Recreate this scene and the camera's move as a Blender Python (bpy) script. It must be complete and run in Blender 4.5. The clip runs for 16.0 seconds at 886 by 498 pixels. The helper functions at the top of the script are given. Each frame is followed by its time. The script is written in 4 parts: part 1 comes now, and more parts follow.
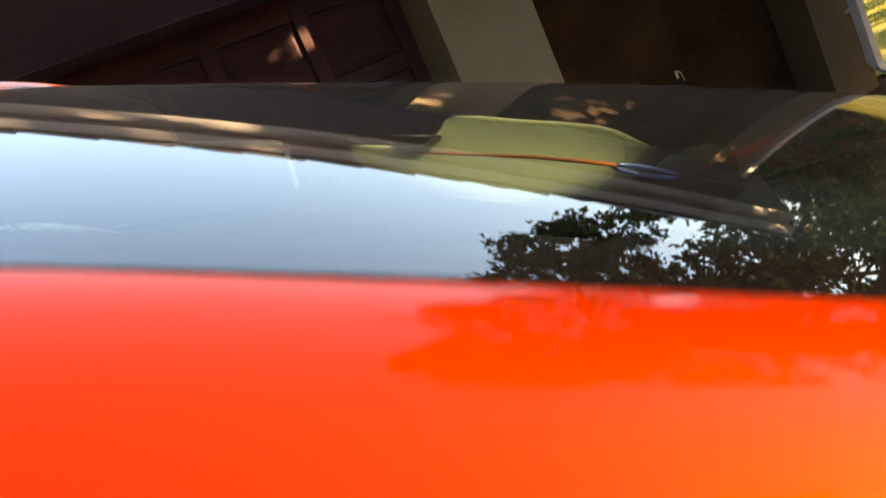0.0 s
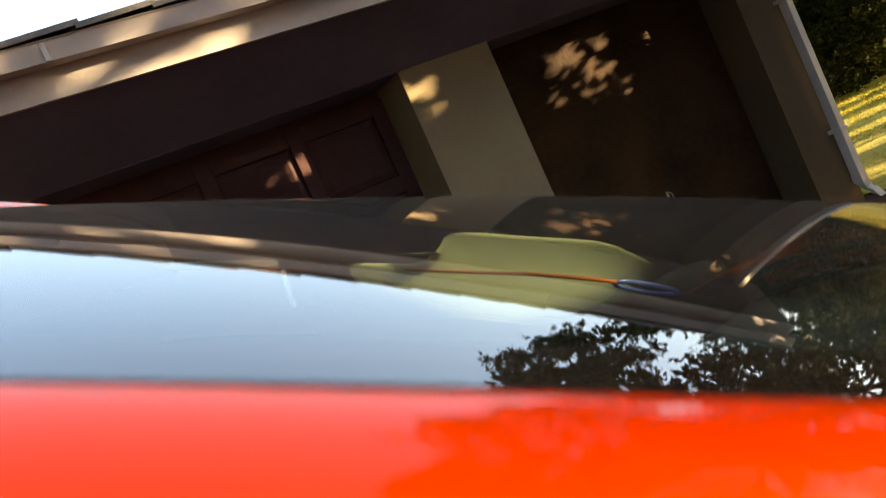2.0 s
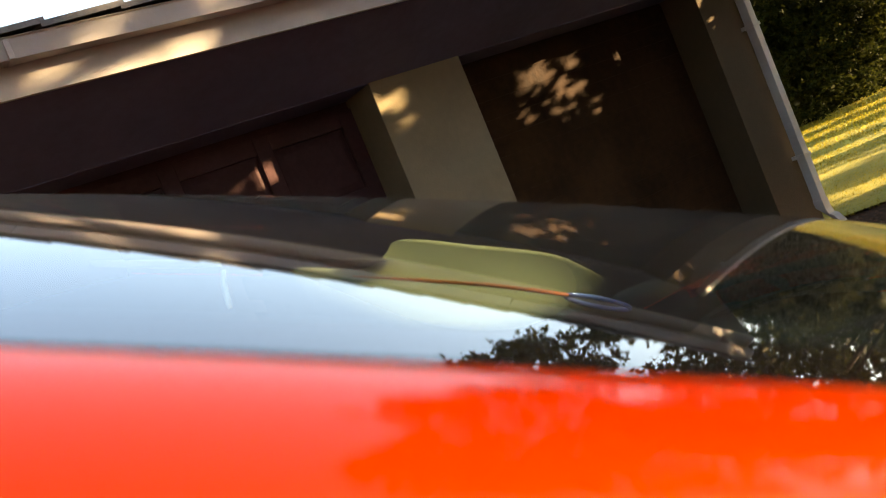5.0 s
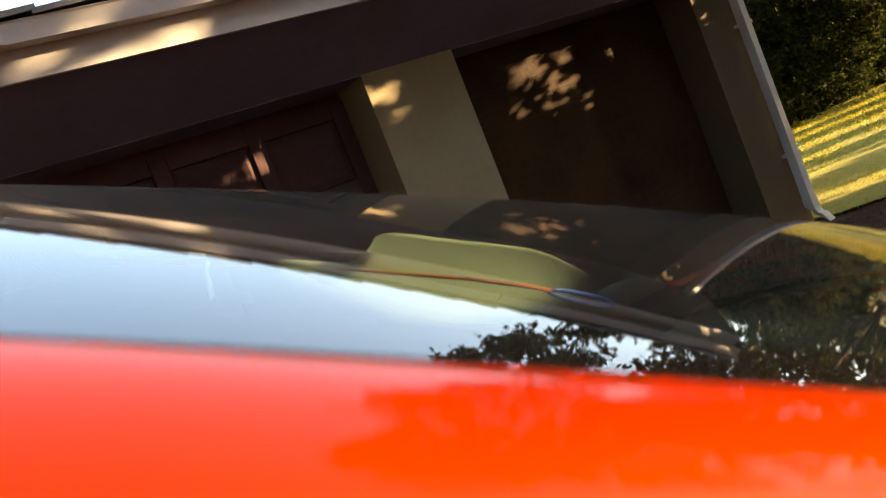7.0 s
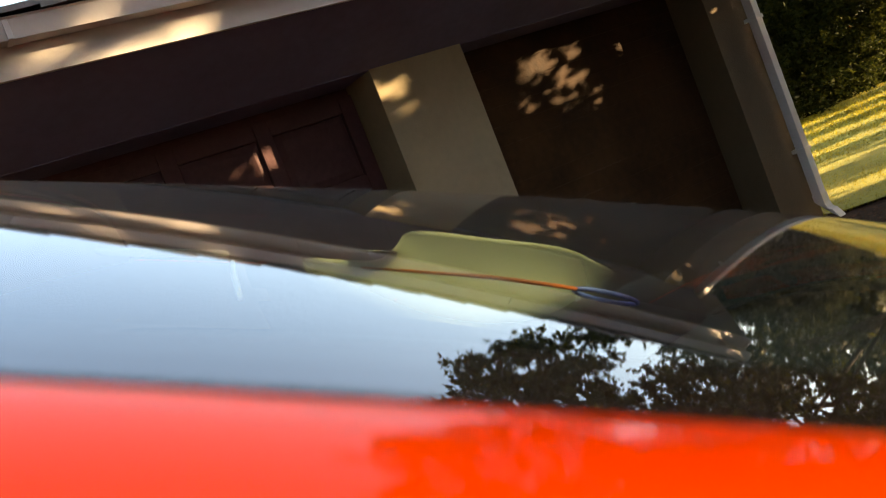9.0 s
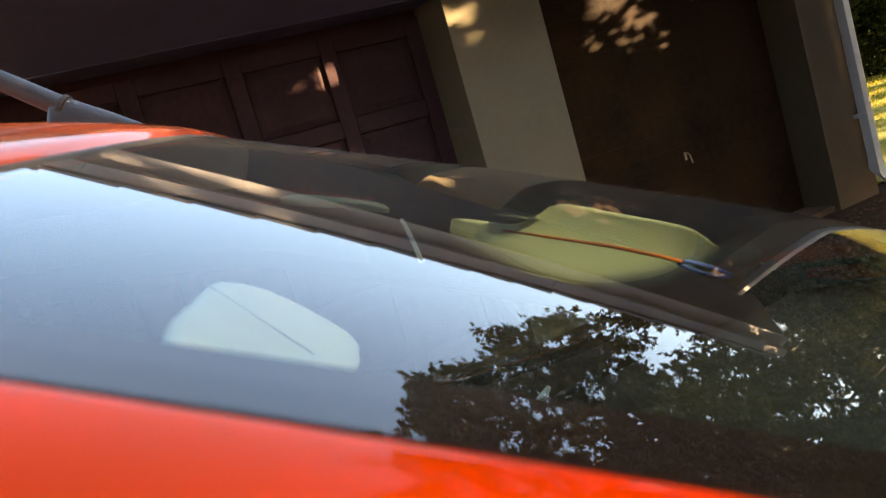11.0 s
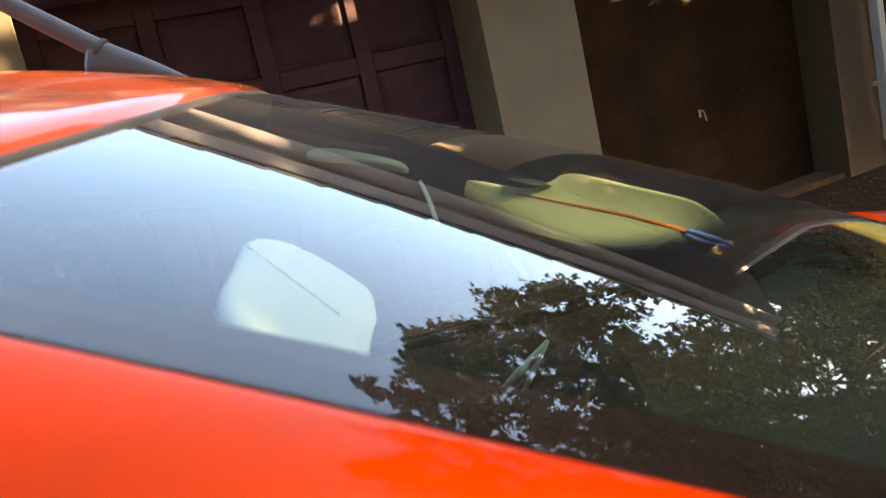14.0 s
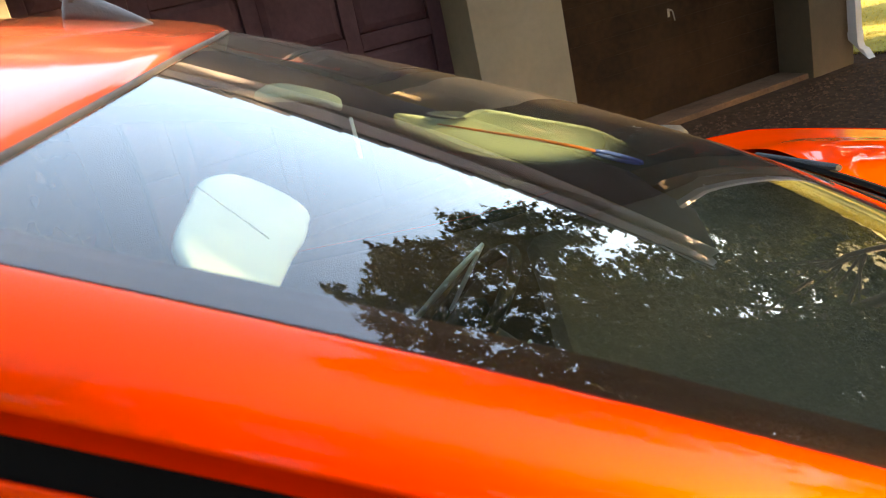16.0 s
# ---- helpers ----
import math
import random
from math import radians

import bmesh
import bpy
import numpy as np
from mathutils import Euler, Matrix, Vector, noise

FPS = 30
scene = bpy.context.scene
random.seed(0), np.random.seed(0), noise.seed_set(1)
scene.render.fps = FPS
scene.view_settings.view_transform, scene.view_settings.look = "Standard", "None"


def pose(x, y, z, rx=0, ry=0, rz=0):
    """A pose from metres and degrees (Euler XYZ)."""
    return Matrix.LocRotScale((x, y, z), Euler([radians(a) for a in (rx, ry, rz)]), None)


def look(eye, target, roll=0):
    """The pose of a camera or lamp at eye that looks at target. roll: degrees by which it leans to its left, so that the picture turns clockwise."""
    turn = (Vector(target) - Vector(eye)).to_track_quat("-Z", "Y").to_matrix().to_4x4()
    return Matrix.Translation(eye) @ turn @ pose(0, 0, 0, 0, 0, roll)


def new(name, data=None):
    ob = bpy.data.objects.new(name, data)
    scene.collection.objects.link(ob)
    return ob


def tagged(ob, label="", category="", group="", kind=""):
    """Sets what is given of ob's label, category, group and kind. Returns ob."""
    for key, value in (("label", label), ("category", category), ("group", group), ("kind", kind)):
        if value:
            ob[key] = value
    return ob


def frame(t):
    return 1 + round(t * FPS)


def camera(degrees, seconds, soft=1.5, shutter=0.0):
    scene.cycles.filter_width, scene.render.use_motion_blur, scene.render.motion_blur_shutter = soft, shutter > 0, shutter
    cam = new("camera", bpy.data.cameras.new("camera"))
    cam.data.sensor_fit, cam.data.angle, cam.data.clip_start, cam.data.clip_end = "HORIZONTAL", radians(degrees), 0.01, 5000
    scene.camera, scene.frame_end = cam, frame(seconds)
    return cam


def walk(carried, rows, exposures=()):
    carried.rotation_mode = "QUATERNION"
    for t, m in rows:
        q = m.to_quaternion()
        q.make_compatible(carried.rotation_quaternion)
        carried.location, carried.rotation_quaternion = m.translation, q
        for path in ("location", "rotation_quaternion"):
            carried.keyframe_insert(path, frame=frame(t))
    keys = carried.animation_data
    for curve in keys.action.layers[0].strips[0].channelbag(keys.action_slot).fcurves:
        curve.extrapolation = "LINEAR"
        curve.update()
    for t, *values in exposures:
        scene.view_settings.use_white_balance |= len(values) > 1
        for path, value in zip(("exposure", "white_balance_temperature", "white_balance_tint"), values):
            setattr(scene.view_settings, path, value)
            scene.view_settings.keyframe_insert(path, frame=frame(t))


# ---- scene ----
cam = camera(53.85, 16.0, soft=1.0)
PATH = [
    (0.0, look((-3.3171, -4.5834, 1.3510), (-2.0977, -1.8896, 0.8443), -23.854)),
    (0.5, look((-3.3170, -4.5675, 1.3513), (-2.0210, -1.8844, 1.0030), -24.347)),
    (1.0, look((-3.3155, -4.5604, 1.3542), (-1.9942, -1.8819, 1.0717), -24.240)),
    (1.5, look((-3.3033, -4.5772, 1.3483), (-1.9353, -1.9133, 1.1695), -23.964)),
    (2.0, look((-3.3131, -4.5635, 1.3468), (-1.9110, -1.9146, 1.2152), -24.177)),
    (2.5, look((-3.3151, -4.5656, 1.3457), (-1.9134, -1.9180, 1.1860), -23.861)),
    (3.0, look((-3.3045, -4.5718, 1.3344), (-1.8766, -1.9366, 1.2048), -23.496)),
    (3.5, look((-3.2963, -4.5625, 1.3331), (-1.8284, -1.9492, 1.2064), -22.754)),
    (4.0, look((-3.2942, -4.5644, 1.3311), (-1.8062, -1.9624, 1.2073), -22.547)),
    (6.5, look((-3.2963, -4.5684, 1.3324), (-1.7770, -1.9860, 1.1801), -21.940)),
    (7.0, look((-3.2931, -4.5791, 1.3304), (-1.7742, -1.9971, 1.1681), -21.618)),
    (7.5, look((-3.2980, -4.5619, 1.3344), (-1.7751, -1.9821, 1.1748), -21.896)),
    (8.0, look((-3.2935, -4.5652, 1.3314), (-1.7637, -1.9895, 1.1710), -21.876)),
    (10.5, look((-3.3627, -4.5141, 1.3934), (-2.0113, -1.8532, 1.0951), -18.796)),
    (11.0, look((-3.4037, -4.5467, 1.4211), (-2.0726, -1.8865, 1.0319), -16.108)),
    (11.5, look((-3.4242, -4.5736, 1.4440), (-2.1384, -1.9067, 0.9600), -14.441)),
    (12.0, look((-3.4300, -4.5829, 1.4502), (-2.1574, -1.9171, 0.9268), -13.646)),
    (12.5, look((-3.4282, -4.5769, 1.4457), (-2.1575, -1.9115, 0.9158), -13.408)),
    (13.0, look((-3.4249, -4.5735, 1.4461), (-2.1561, -1.9107, 0.8989), -12.835)),
    (13.5, look((-3.4262, -4.5763, 1.4465), (-2.1601, -1.9147, 0.8874), -12.708)),
    (14.0, look((-3.4230, -4.5793, 1.4491), (-2.1674, -1.9180, 0.8651), -12.747)),
    (14.5, look((-3.4038, -4.6417, 1.4995), (-2.2118, -1.9959, 0.7384), -11.742)),
    (15.0, look((-3.4240, -4.7175, 1.5182), (-2.2911, -2.0904, 0.6154), -12.269)),
    (15.5, look((-3.4325, -4.7484, 1.5169), (-2.2837, -2.1493, 0.5552), -12.640)),
    (16.0, look((-3.4352, -4.7592, 1.5077), (-2.2261, -2.1823, 0.5602), -12.462)),
]
EXPOSURE = [(0.0, 2.95, 7700, 10), (0.4, 2.75, 7700, 10), (1.5, 2.80, 7700, 10), (3.0, 2.87, 7700, 10), (8.0, 2.88, 7650, 10), (10.3, 2.78, 7300, 10), (11.2, 3.1, 7050, 10), (12.5, 3.35, 7050, 10), (14.0, 3.42, 7050, 10), (15.0, 3.55, 7250, 10), (16.0, 3.8, 7650, 10)]
walk(cam, PATH, EXPOSURE)
cam.data.dof.use_dof = True
cam.data.dof.focus_distance, cam.data.dof.aperture_fstop = 2.2, 15.0

# ---- light ----
SUN_DIR = Vector((0.876, -0.456, 0.195)).normalized()       # towards the sun
world = bpy.data.worlds.new("sky")
scene.world = world
world.use_nodes = True
wn = world.node_tree.nodes
sky = wn.new("ShaderNodeTexSky")
sky.sky_type, sky.sun_disc = "NISHITA", False
sky.sun_elevation = math.asin(SUN_DIR.z)
sky.sun_rotation = math.atan2(SUN_DIR.x, SUN_DIR.y)
sky.air_density, sky.dust_density, sky.ozone_density = 1.0, 2.0, 1.5
wn["Background"].inputs["Strength"].default_value = 0.15
world.node_tree.links.new(sky.outputs["Color"], wn["Background"].inputs["Color"])
sun = new("sun", bpy.data.lights.new("sun", "SUN"))
sun.data.energy, sun.data.angle, sun.data.color = 5.0, radians(0.42), (1.0, 0.75, 0.42)
sun.matrix_world = look((20, -10, 8), Vector((20, -10, 8)) - SUN_DIR)


# ---- materials ----
def mat(name, color, rough=0.6, metal=0.0, vary=0.25, scale=6.0, bump=0.0, bump_scale=60.0, coat=0.0, dark=None, spec=0.5, trans=0.0):
    """A principled surface whose colour wanders between two tones at two scales, with fine relief."""
    m = bpy.data.materials.new(name)
    m.use_nodes = True
    n, l = m.node_tree.nodes, m.node_tree.links
    b = n["Principled BSDF"]
    b.inputs["Roughness"].default_value, b.inputs["Metallic"].default_value = rough, metal
    b.inputs["Coat Weight"].default_value, b.inputs["Coat Roughness"].default_value = coat, 0.03
    b.inputs["Specular IOR Level"].default_value = spec
    co = n.new("ShaderNodeTexCoord")
    big, small, mix, ramp = n.new("ShaderNodeTexNoise"), n.new("ShaderNodeTexNoise"), n.new("ShaderNodeMath"), n.new("ShaderNodeMix")
    big.inputs["Scale"].default_value, small.inputs["Scale"].default_value = scale, scale * 9
    big.inputs["Detail"].default_value, small.inputs["Detail"].default_value = 5, 3
    for k in (big, small):
        l.new(co.outputs["Object"], k.inputs["Vector"])
    mix.operation = "MULTIPLY_ADD"
    l.new(small.outputs["Fac"], mix.inputs[0])
    mix.inputs[1].default_value = 0.5
    l.new(big.outputs["Fac"], mix.inputs[2])
    rm = n.new("ShaderNodeMapRange")
    rm.inputs["From Min"].default_value, rm.inputs["From Max"].default_value = 0.5, 1.0
    l.new(mix.outputs[0], rm.inputs["Value"])
    ramp.data_type = "RGBA"
    d = dark or tuple(c * (1 - vary) for c in color)
    ramp.inputs["A"].default_value, ramp.inputs["B"].default_value = (*d, 1), (*[min(1, c * (1 + vary * 0.5)) for c in color], 1)
    l.new(rm.outputs["Result"], ramp.inputs["Factor"])
    l.new(ramp.outputs["Result"], b.inputs["Base Color"])
    if bump:
        t, bp = n.new("ShaderNodeTexNoise"), n.new("ShaderNodeBump")
        t.inputs["Scale"].default_value, t.inputs["Detail"].default_value = bump_scale, 6
        bp.inputs["Strength"].default_value, bp.inputs["Distance"].default_value = bump, 0.01
        l.new(co.outputs["Object"], t.inputs["Vector"])
        l.new(t.outputs["Fac"], bp.inputs["Height"])
        l.new(bp.outputs["Normal"], b.inputs["Normal"])
    return m


def glass_mat(name, tint, dust=0.011):
    """A clear pane: two faces that mirror more at a flat angle, over tinted clear glass."""
    m = bpy.data.materials.new(name)
    m.use_nodes = True
    n, l = m.node_tree.nodes, m.node_tree.links
    n.remove(n["Principled BSDF"])
    fr, tr, gl, mx = n.new("ShaderNodeLayerWeight"), n.new("ShaderNodeBsdfTransparent"), n.new("ShaderNodeBsdfGlossy"), n.new("ShaderNodeMixShader")
    fr.inputs["Blend"].default_value = 0.5
    tr.inputs["Color"].default_value = (*tint, 1)
    gl.inputs["Roughness"].default_value, gl.inputs["Color"].default_value = 0.004, (0.82, 0.79, 0.81, 1)
    pw, ml, dn, dv = [n.new("ShaderNodeMath") for _ in range(4)]
    pw.operation, ml.operation, dn.operation, dv.operation = "POWER", "MULTIPLY_ADD", "ADD", "DIVIDE"
    pw.inputs[1].default_value, ml.inputs[1].default_value, ml.inputs[2].default_value, dn.inputs[1].default_value = 5.0, 1.91, 0.086, 1.0
    half = n.new("ShaderNodeMath")
    half.operation, half.inputs[1].default_value = "MULTIPLY", 0.5
    l.new(fr.outputs["Facing"], pw.inputs[0]); l.new(pw.outputs[0], ml.inputs[0])
    l.new(ml.outputs[0], half.inputs[0]); l.new(half.outputs[0], dn.inputs[0])
    l.new(ml.outputs[0], dv.inputs[0]); l.new(dn.outputs[0], dv.inputs[1])
    l.new(dv.outputs[0], mx.inputs[0])
    l.new(tr.outputs[0], mx.inputs[1]); l.new(gl.outputs[0], mx.inputs[2])
    # a thin film of dust
    du, dm, dt, mr = n.new("ShaderNodeBsdfDiffuse"), n.new("ShaderNodeMixShader"), n.new("ShaderNodeTexNoise"), n.new("ShaderNodeMapRange")
    du.inputs["Color"].default_value = (0.44, 0.34, 0.24, 1)
    dt.inputs["Scale"].default_value, dt.inputs["Detail"].default_value = 14, 8
    mr.inputs["To Min"].default_value, mr.inputs["To Max"].default_value = dust * 0.4, dust * 1.6
    co = n.new("ShaderNodeTexCoord")
    l.new(co.outputs["Object"], dt.inputs["Vector"])
    sx, top, tot = n.new("ShaderNodeSeparateXYZ"), n.new("ShaderNodeMapRange"), n.new("ShaderNodeMath")
    top.interpolation_type = "SMOOTHSTEP"
    for k, v in (("From Min", -0.10), ("From Max", 0.20), ("To Min", 11.0), ("To Max", 1.0)):
        top.inputs[k].default_value = v
    tot.operation = "MULTIPLY"
    l.new(co.outputs["Object"], sx.inputs[0]); l.new(sx.outputs["X"], top.inputs["Value"])
    l.new(dt.outputs["Fac"], mr.inputs["Value"]); l.new(mr.outputs["Result"], tot.inputs[0])
    l.new(top.outputs["Result"], tot.inputs[1]); l.new(tot.outputs[0], dm.inputs[0])
    # a dull film whose gloss grows at a flat angle
    fg, fm, fa = n.new("ShaderNodeBsdfGlossy"), n.new("ShaderNodeMixShader"), n.new("ShaderNodeMath")
    fg.inputs["Color"].default_value, fg.inputs["Roughness"].default_value = (0.80, 0.74, 0.66, 1), 0.55
    fa.operation, fa.inputs[1].default_value = "MULTIPLY", 0.022
    l.new(dv.outputs[0], fa.inputs[0]); l.new(fa.outputs[0], fm.inputs[0])
    l.new(mx.outputs[0], fm.inputs[1]); l.new(fg.outputs[0], fm.inputs[2])
    l.new(fm.outputs[0], dm.inputs[1]); l.new(du.outputs[0], dm.inputs[2])
    l.new(dm.outputs[0], n["Material Output"].inputs["Surface"])
    return m


def leaf_mat(name, color):
    m = bpy.data.materials.new(name)
    m.use_nodes = True
    n, l = m.node_tree.nodes, m.node_tree.links
    b = n["Principled BSDF"]
    b.inputs["Roughness"].default_value, b.inputs["Specular IOR Level"].default_value = 0.65, 0.2
    g, mx, tl, ms = n.new("ShaderNodeNewGeometry"), n.new("ShaderNodeMix"), n.new("ShaderNodeBsdfTranslucent"), n.new("ShaderNodeMixShader")
    mx.data_type = "RGBA"
    mx.inputs["A"].default_value = (color[0] * 0.5, color[1] * 0.55, color[2] * 0.5, 1)
    mx.inputs["B"].default_value = (color[0] * 1.7, color[1] * 1.4, color[2] * 0.9, 1)
    l.new(g.outputs["Random Per Island"], mx.inputs["Factor"])
    l.new(mx.outputs["Result"], b.inputs["Base Color"])
    l.new(mx.outputs["Result"], tl.inputs["Color"])
    ms.inputs[0].default_value = 0.35
    l.new(b.outputs[0], ms.inputs[1]); l.new(tl.outputs[0], ms.inputs[2])
    l.new(ms.outputs[0], n["Material Output"].inputs["Surface"])
    return m


def paint_mat(name, color, flake, amount, coat_ior):
    """Car paint: a saturated base, warm flakes that catch the sun, and a clear coat."""
    m = mat(name, color, 0.45, 0.0, 0.06, 2.0, coat=1.0, spec=0.0)
    n, l = m.node_tree.nodes, m.node_tree.links
    b = n["Principled BSDF"]
    b.inputs["Coat IOR"].default_value, b.inputs["Coat Roughness"].default_value = coat_ior, 0.02
    gl, mx = n.new("ShaderNodeBsdfGlossy"), n.new("ShaderNodeMixShader")
    gl.inputs["Color"].default_value, gl.inputs["Roughness"].default_value = (*flake, 1), 0.5
    mx.inputs[0].default_value = amount
    l.new(b.outputs[0], mx.inputs[1]); l.new(gl.outputs[0], mx.inputs[2])
    l.new(mx.outputs[0], n["Material Output"].inputs["Surface"])
    return m


M_PAINT = paint_mat("red_paint", (0.94, 0.016, 0.0005), (1.0, 0.62, 0.02), 0.062, 1.19)
# paler and less saturated than M_PAINT, for the roof
M_ROOF = paint_mat("paler_red_paint", (0.74, 0.10, 0.05), (1.0, 0.40, 0.05), 0.06, 1.34)
M_ROOF.node_tree.nodes["Principled BSDF"].inputs["Coat Roughness"].default_value = 0.06
M_RUBBER = mat("black_rubber", (0.006, 0.0055, 0.0055), 0.85, vary=0.3, bump=0.1, spec=0.05)
M_SEAL = mat("grey_seal", (0.10, 0.078, 0.060), 0.75, vary=0.3, bump=0.1)
M_PLASTIC = mat("black_plastic", (0.025, 0.024, 0.024), 0.45, vary=0.3, bump=0.2, bump_scale=300)
M_DASH = mat("dark_dashboard", (0.058, 0.034, 0.018), 0.8, vary=0.3, bump=0.15, bump_scale=250)
M_PALE = mat("pale_trim", (0.45, 0.44, 0.36), 0.85, vary=0.08, scale=14, bump=0.15, bump_scale=400)
M_VISOR = mat("pale_visor_cloth", (0.93, 0.86, 0.83), 0.85, vary=0.05, scale=14, bump=0.15, bump_scale=400)
M_SEAT = mat("dark_seat_cloth", (0.022, 0.020, 0.020), 0.9, vary=0.3, bump=0.4, bump_scale=350)
M_SILVER = mat("silver_plastic", (0.60, 0.62, 0.60), 0.35, 0.25, 0.1)
M_CHROME = mat("steel", (0.4, 0.38, 0.36), 0.3, 1.0, 0.15)
# blue base colour paints the sky reflected in the far mirror
M_BLUE = mat("sky_reflection_blue", (0.10, 0.16, 0.95), 0.25, 0.2, 0.1)
M_GREY_ANT = mat("grey_antenna", (0.10, 0.088, 0.085), 0.42, vary=0.2, bump=0.1, bump_scale=200)
M_TYRE = mat("tyre", (0.02, 0.02, 0.02), 0.85, vary=0.3, bump=0.4)
M_GLASS = glass_mat("windscreen_glass", (0.66, 0.76, 0.66))
M_SIDEGLASS = glass_mat("side_glass", (0.60, 0.70, 0.62))
# tinted dark in place of shade outside, so the cabin stays dim
M_BLOCKGLASS = glass_mat("light_blocking_glass", (0.10, 0.11, 0.11))
M_WALL = mat("beige_plaster", (0.215, 0.172, 0.112), 0.9, vary=0.14, scale=2.2, bump=0.14, bump_scale=70)
# a darker, browner version of M_WALL for the corner pier
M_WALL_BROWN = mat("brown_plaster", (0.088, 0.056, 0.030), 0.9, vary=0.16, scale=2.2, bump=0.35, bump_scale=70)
M_WHITE = mat("white_gutter_paint", (0.44, 0.41, 0.42), 0.5, vary=0.10, scale=3, bump=0.08)
# violet tone puts the hazy shade of the eaves into the colour
M_SOFFIT = mat("shade_toned_soffit", (0.125, 0.115, 0.225), 0.95, vary=0.2, scale=2, bump=0.1)
# red-brown puts the red light bounced off the pillar into the near trim
M_TRIM = mat("bounce_tinted_trim", (0.045, 0.010, 0.005), 0.7, vary=0.25, bump=0.1, spec=0.05)
M_CLAY = mat("worn_clay_cement", (0.135, 0.072, 0.040), 0.9, vary=0.4, scale=6, bump=0.4, bump_scale=60, spec=0.15)
M_WOOD = mat("dark_red_wood", (0.078, 0.038, 0.044), 0.65, vary=0.35, scale=3, bump=0.25, bump_scale=40, spec=0.12)
M_WOOD2 = mat("dark_brown_wood", (0.033, 0.0145, 0.006), 0.75, vary=0.6, scale=2, bump=0.25, bump_scale=40, spec=0.12)
M_CONC = mat("worn_concrete", (0.16, 0.10, 0.064), 0.9, vary=0.25, scale=4, bump=0.5, bump_scale=50)
M_GRAVEL = mat("brown_gravel", (0.050, 0.024, 0.013), 0.95, vary=0.5, scale=16, bump=1.0, bump_scale=45, spec=0.1)
M_PEBBLE = mat("pebble", (0.10, 0.052, 0.031), 0.9, vary=0.5, scale=30, spec=0.1)
M_TILE = mat("grey_roof_tile", (0.16, 0.15, 0.15), 0.85, vary=0.3, scale=5, bump=0.4, bump_scale=60)
M_GRASS = mat("lawn_grass", (0.28, 0.26, 0.03), 0.9, vary=0.35, scale=1.2, bump=0.8, bump_scale=40)
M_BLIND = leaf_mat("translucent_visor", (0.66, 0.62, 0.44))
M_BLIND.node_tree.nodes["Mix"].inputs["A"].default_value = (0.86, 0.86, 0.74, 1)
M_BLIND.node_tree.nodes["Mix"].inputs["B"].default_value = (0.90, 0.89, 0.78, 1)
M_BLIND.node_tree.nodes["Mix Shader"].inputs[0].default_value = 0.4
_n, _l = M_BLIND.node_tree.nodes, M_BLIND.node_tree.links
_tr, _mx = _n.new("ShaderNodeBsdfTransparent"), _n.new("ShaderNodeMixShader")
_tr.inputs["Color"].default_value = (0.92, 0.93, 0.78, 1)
# the soft end of the sunlit patch is put into the film as transparency
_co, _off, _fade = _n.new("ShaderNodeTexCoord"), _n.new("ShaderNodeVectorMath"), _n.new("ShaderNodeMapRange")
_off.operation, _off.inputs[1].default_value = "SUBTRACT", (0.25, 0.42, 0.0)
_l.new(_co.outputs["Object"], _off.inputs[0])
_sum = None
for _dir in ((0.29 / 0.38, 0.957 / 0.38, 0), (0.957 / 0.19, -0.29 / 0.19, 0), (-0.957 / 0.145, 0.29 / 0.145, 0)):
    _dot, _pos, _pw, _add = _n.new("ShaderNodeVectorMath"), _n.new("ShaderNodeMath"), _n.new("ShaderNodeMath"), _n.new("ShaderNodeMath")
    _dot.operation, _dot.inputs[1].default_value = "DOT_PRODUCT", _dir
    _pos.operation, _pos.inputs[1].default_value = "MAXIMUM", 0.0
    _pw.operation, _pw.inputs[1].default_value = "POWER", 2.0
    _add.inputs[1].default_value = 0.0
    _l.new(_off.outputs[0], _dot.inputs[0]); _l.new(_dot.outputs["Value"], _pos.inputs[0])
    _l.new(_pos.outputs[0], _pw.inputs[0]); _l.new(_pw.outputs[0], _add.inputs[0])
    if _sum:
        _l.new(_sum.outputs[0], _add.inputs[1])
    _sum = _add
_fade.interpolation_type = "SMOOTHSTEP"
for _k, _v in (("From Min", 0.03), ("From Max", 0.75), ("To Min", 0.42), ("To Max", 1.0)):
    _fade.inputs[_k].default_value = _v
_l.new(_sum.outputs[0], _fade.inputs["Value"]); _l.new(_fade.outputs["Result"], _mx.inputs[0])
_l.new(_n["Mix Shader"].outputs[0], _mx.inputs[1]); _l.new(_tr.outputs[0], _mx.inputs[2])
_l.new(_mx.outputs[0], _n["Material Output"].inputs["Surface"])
M_RUST_LINE = mat("rust_line", (0.70, 0.16, 0.03), 0.5, vary=0.4, scale=20)
M_WHEEL = mat("wheel_leather", (0.010, 0.010, 0.010), 0.85, vary=0.3, bump=0.2, spec=0.15)
M_BARK = mat("bark", (0.06, 0.042, 0.03), 0.95, vary=0.4, scale=8, bump=0.9, bump_scale=25)
M_LEAF = leaf_mat("leaf", (0.036, 0.044, 0.011))
M_HEDGE = leaf_mat("hedge_leaf", (0.022, 0.029, 0.009))
M_HEDGE.node_tree.nodes["Principled BSDF"].inputs["Specular IOR Level"].default_value = 0.02
M_BLADE = leaf_mat("grass_blade", (0.27, 0.25, 0.03))


# ---- mesh helpers ----
def part(name, bm, material, parent=None, label="", smooth=False):
    me = bpy.data.meshes.new(name)
    bm.normal_update()
    bm.to_mesh(me)
    bm.free()
    me.materials.append(material)
    if smooth:
        for p in me.polygons:
            p.use_smooth = True
    ob = new(name, me)
    ob.parent = parent
    if label:
        ob["label"] = label
    return ob


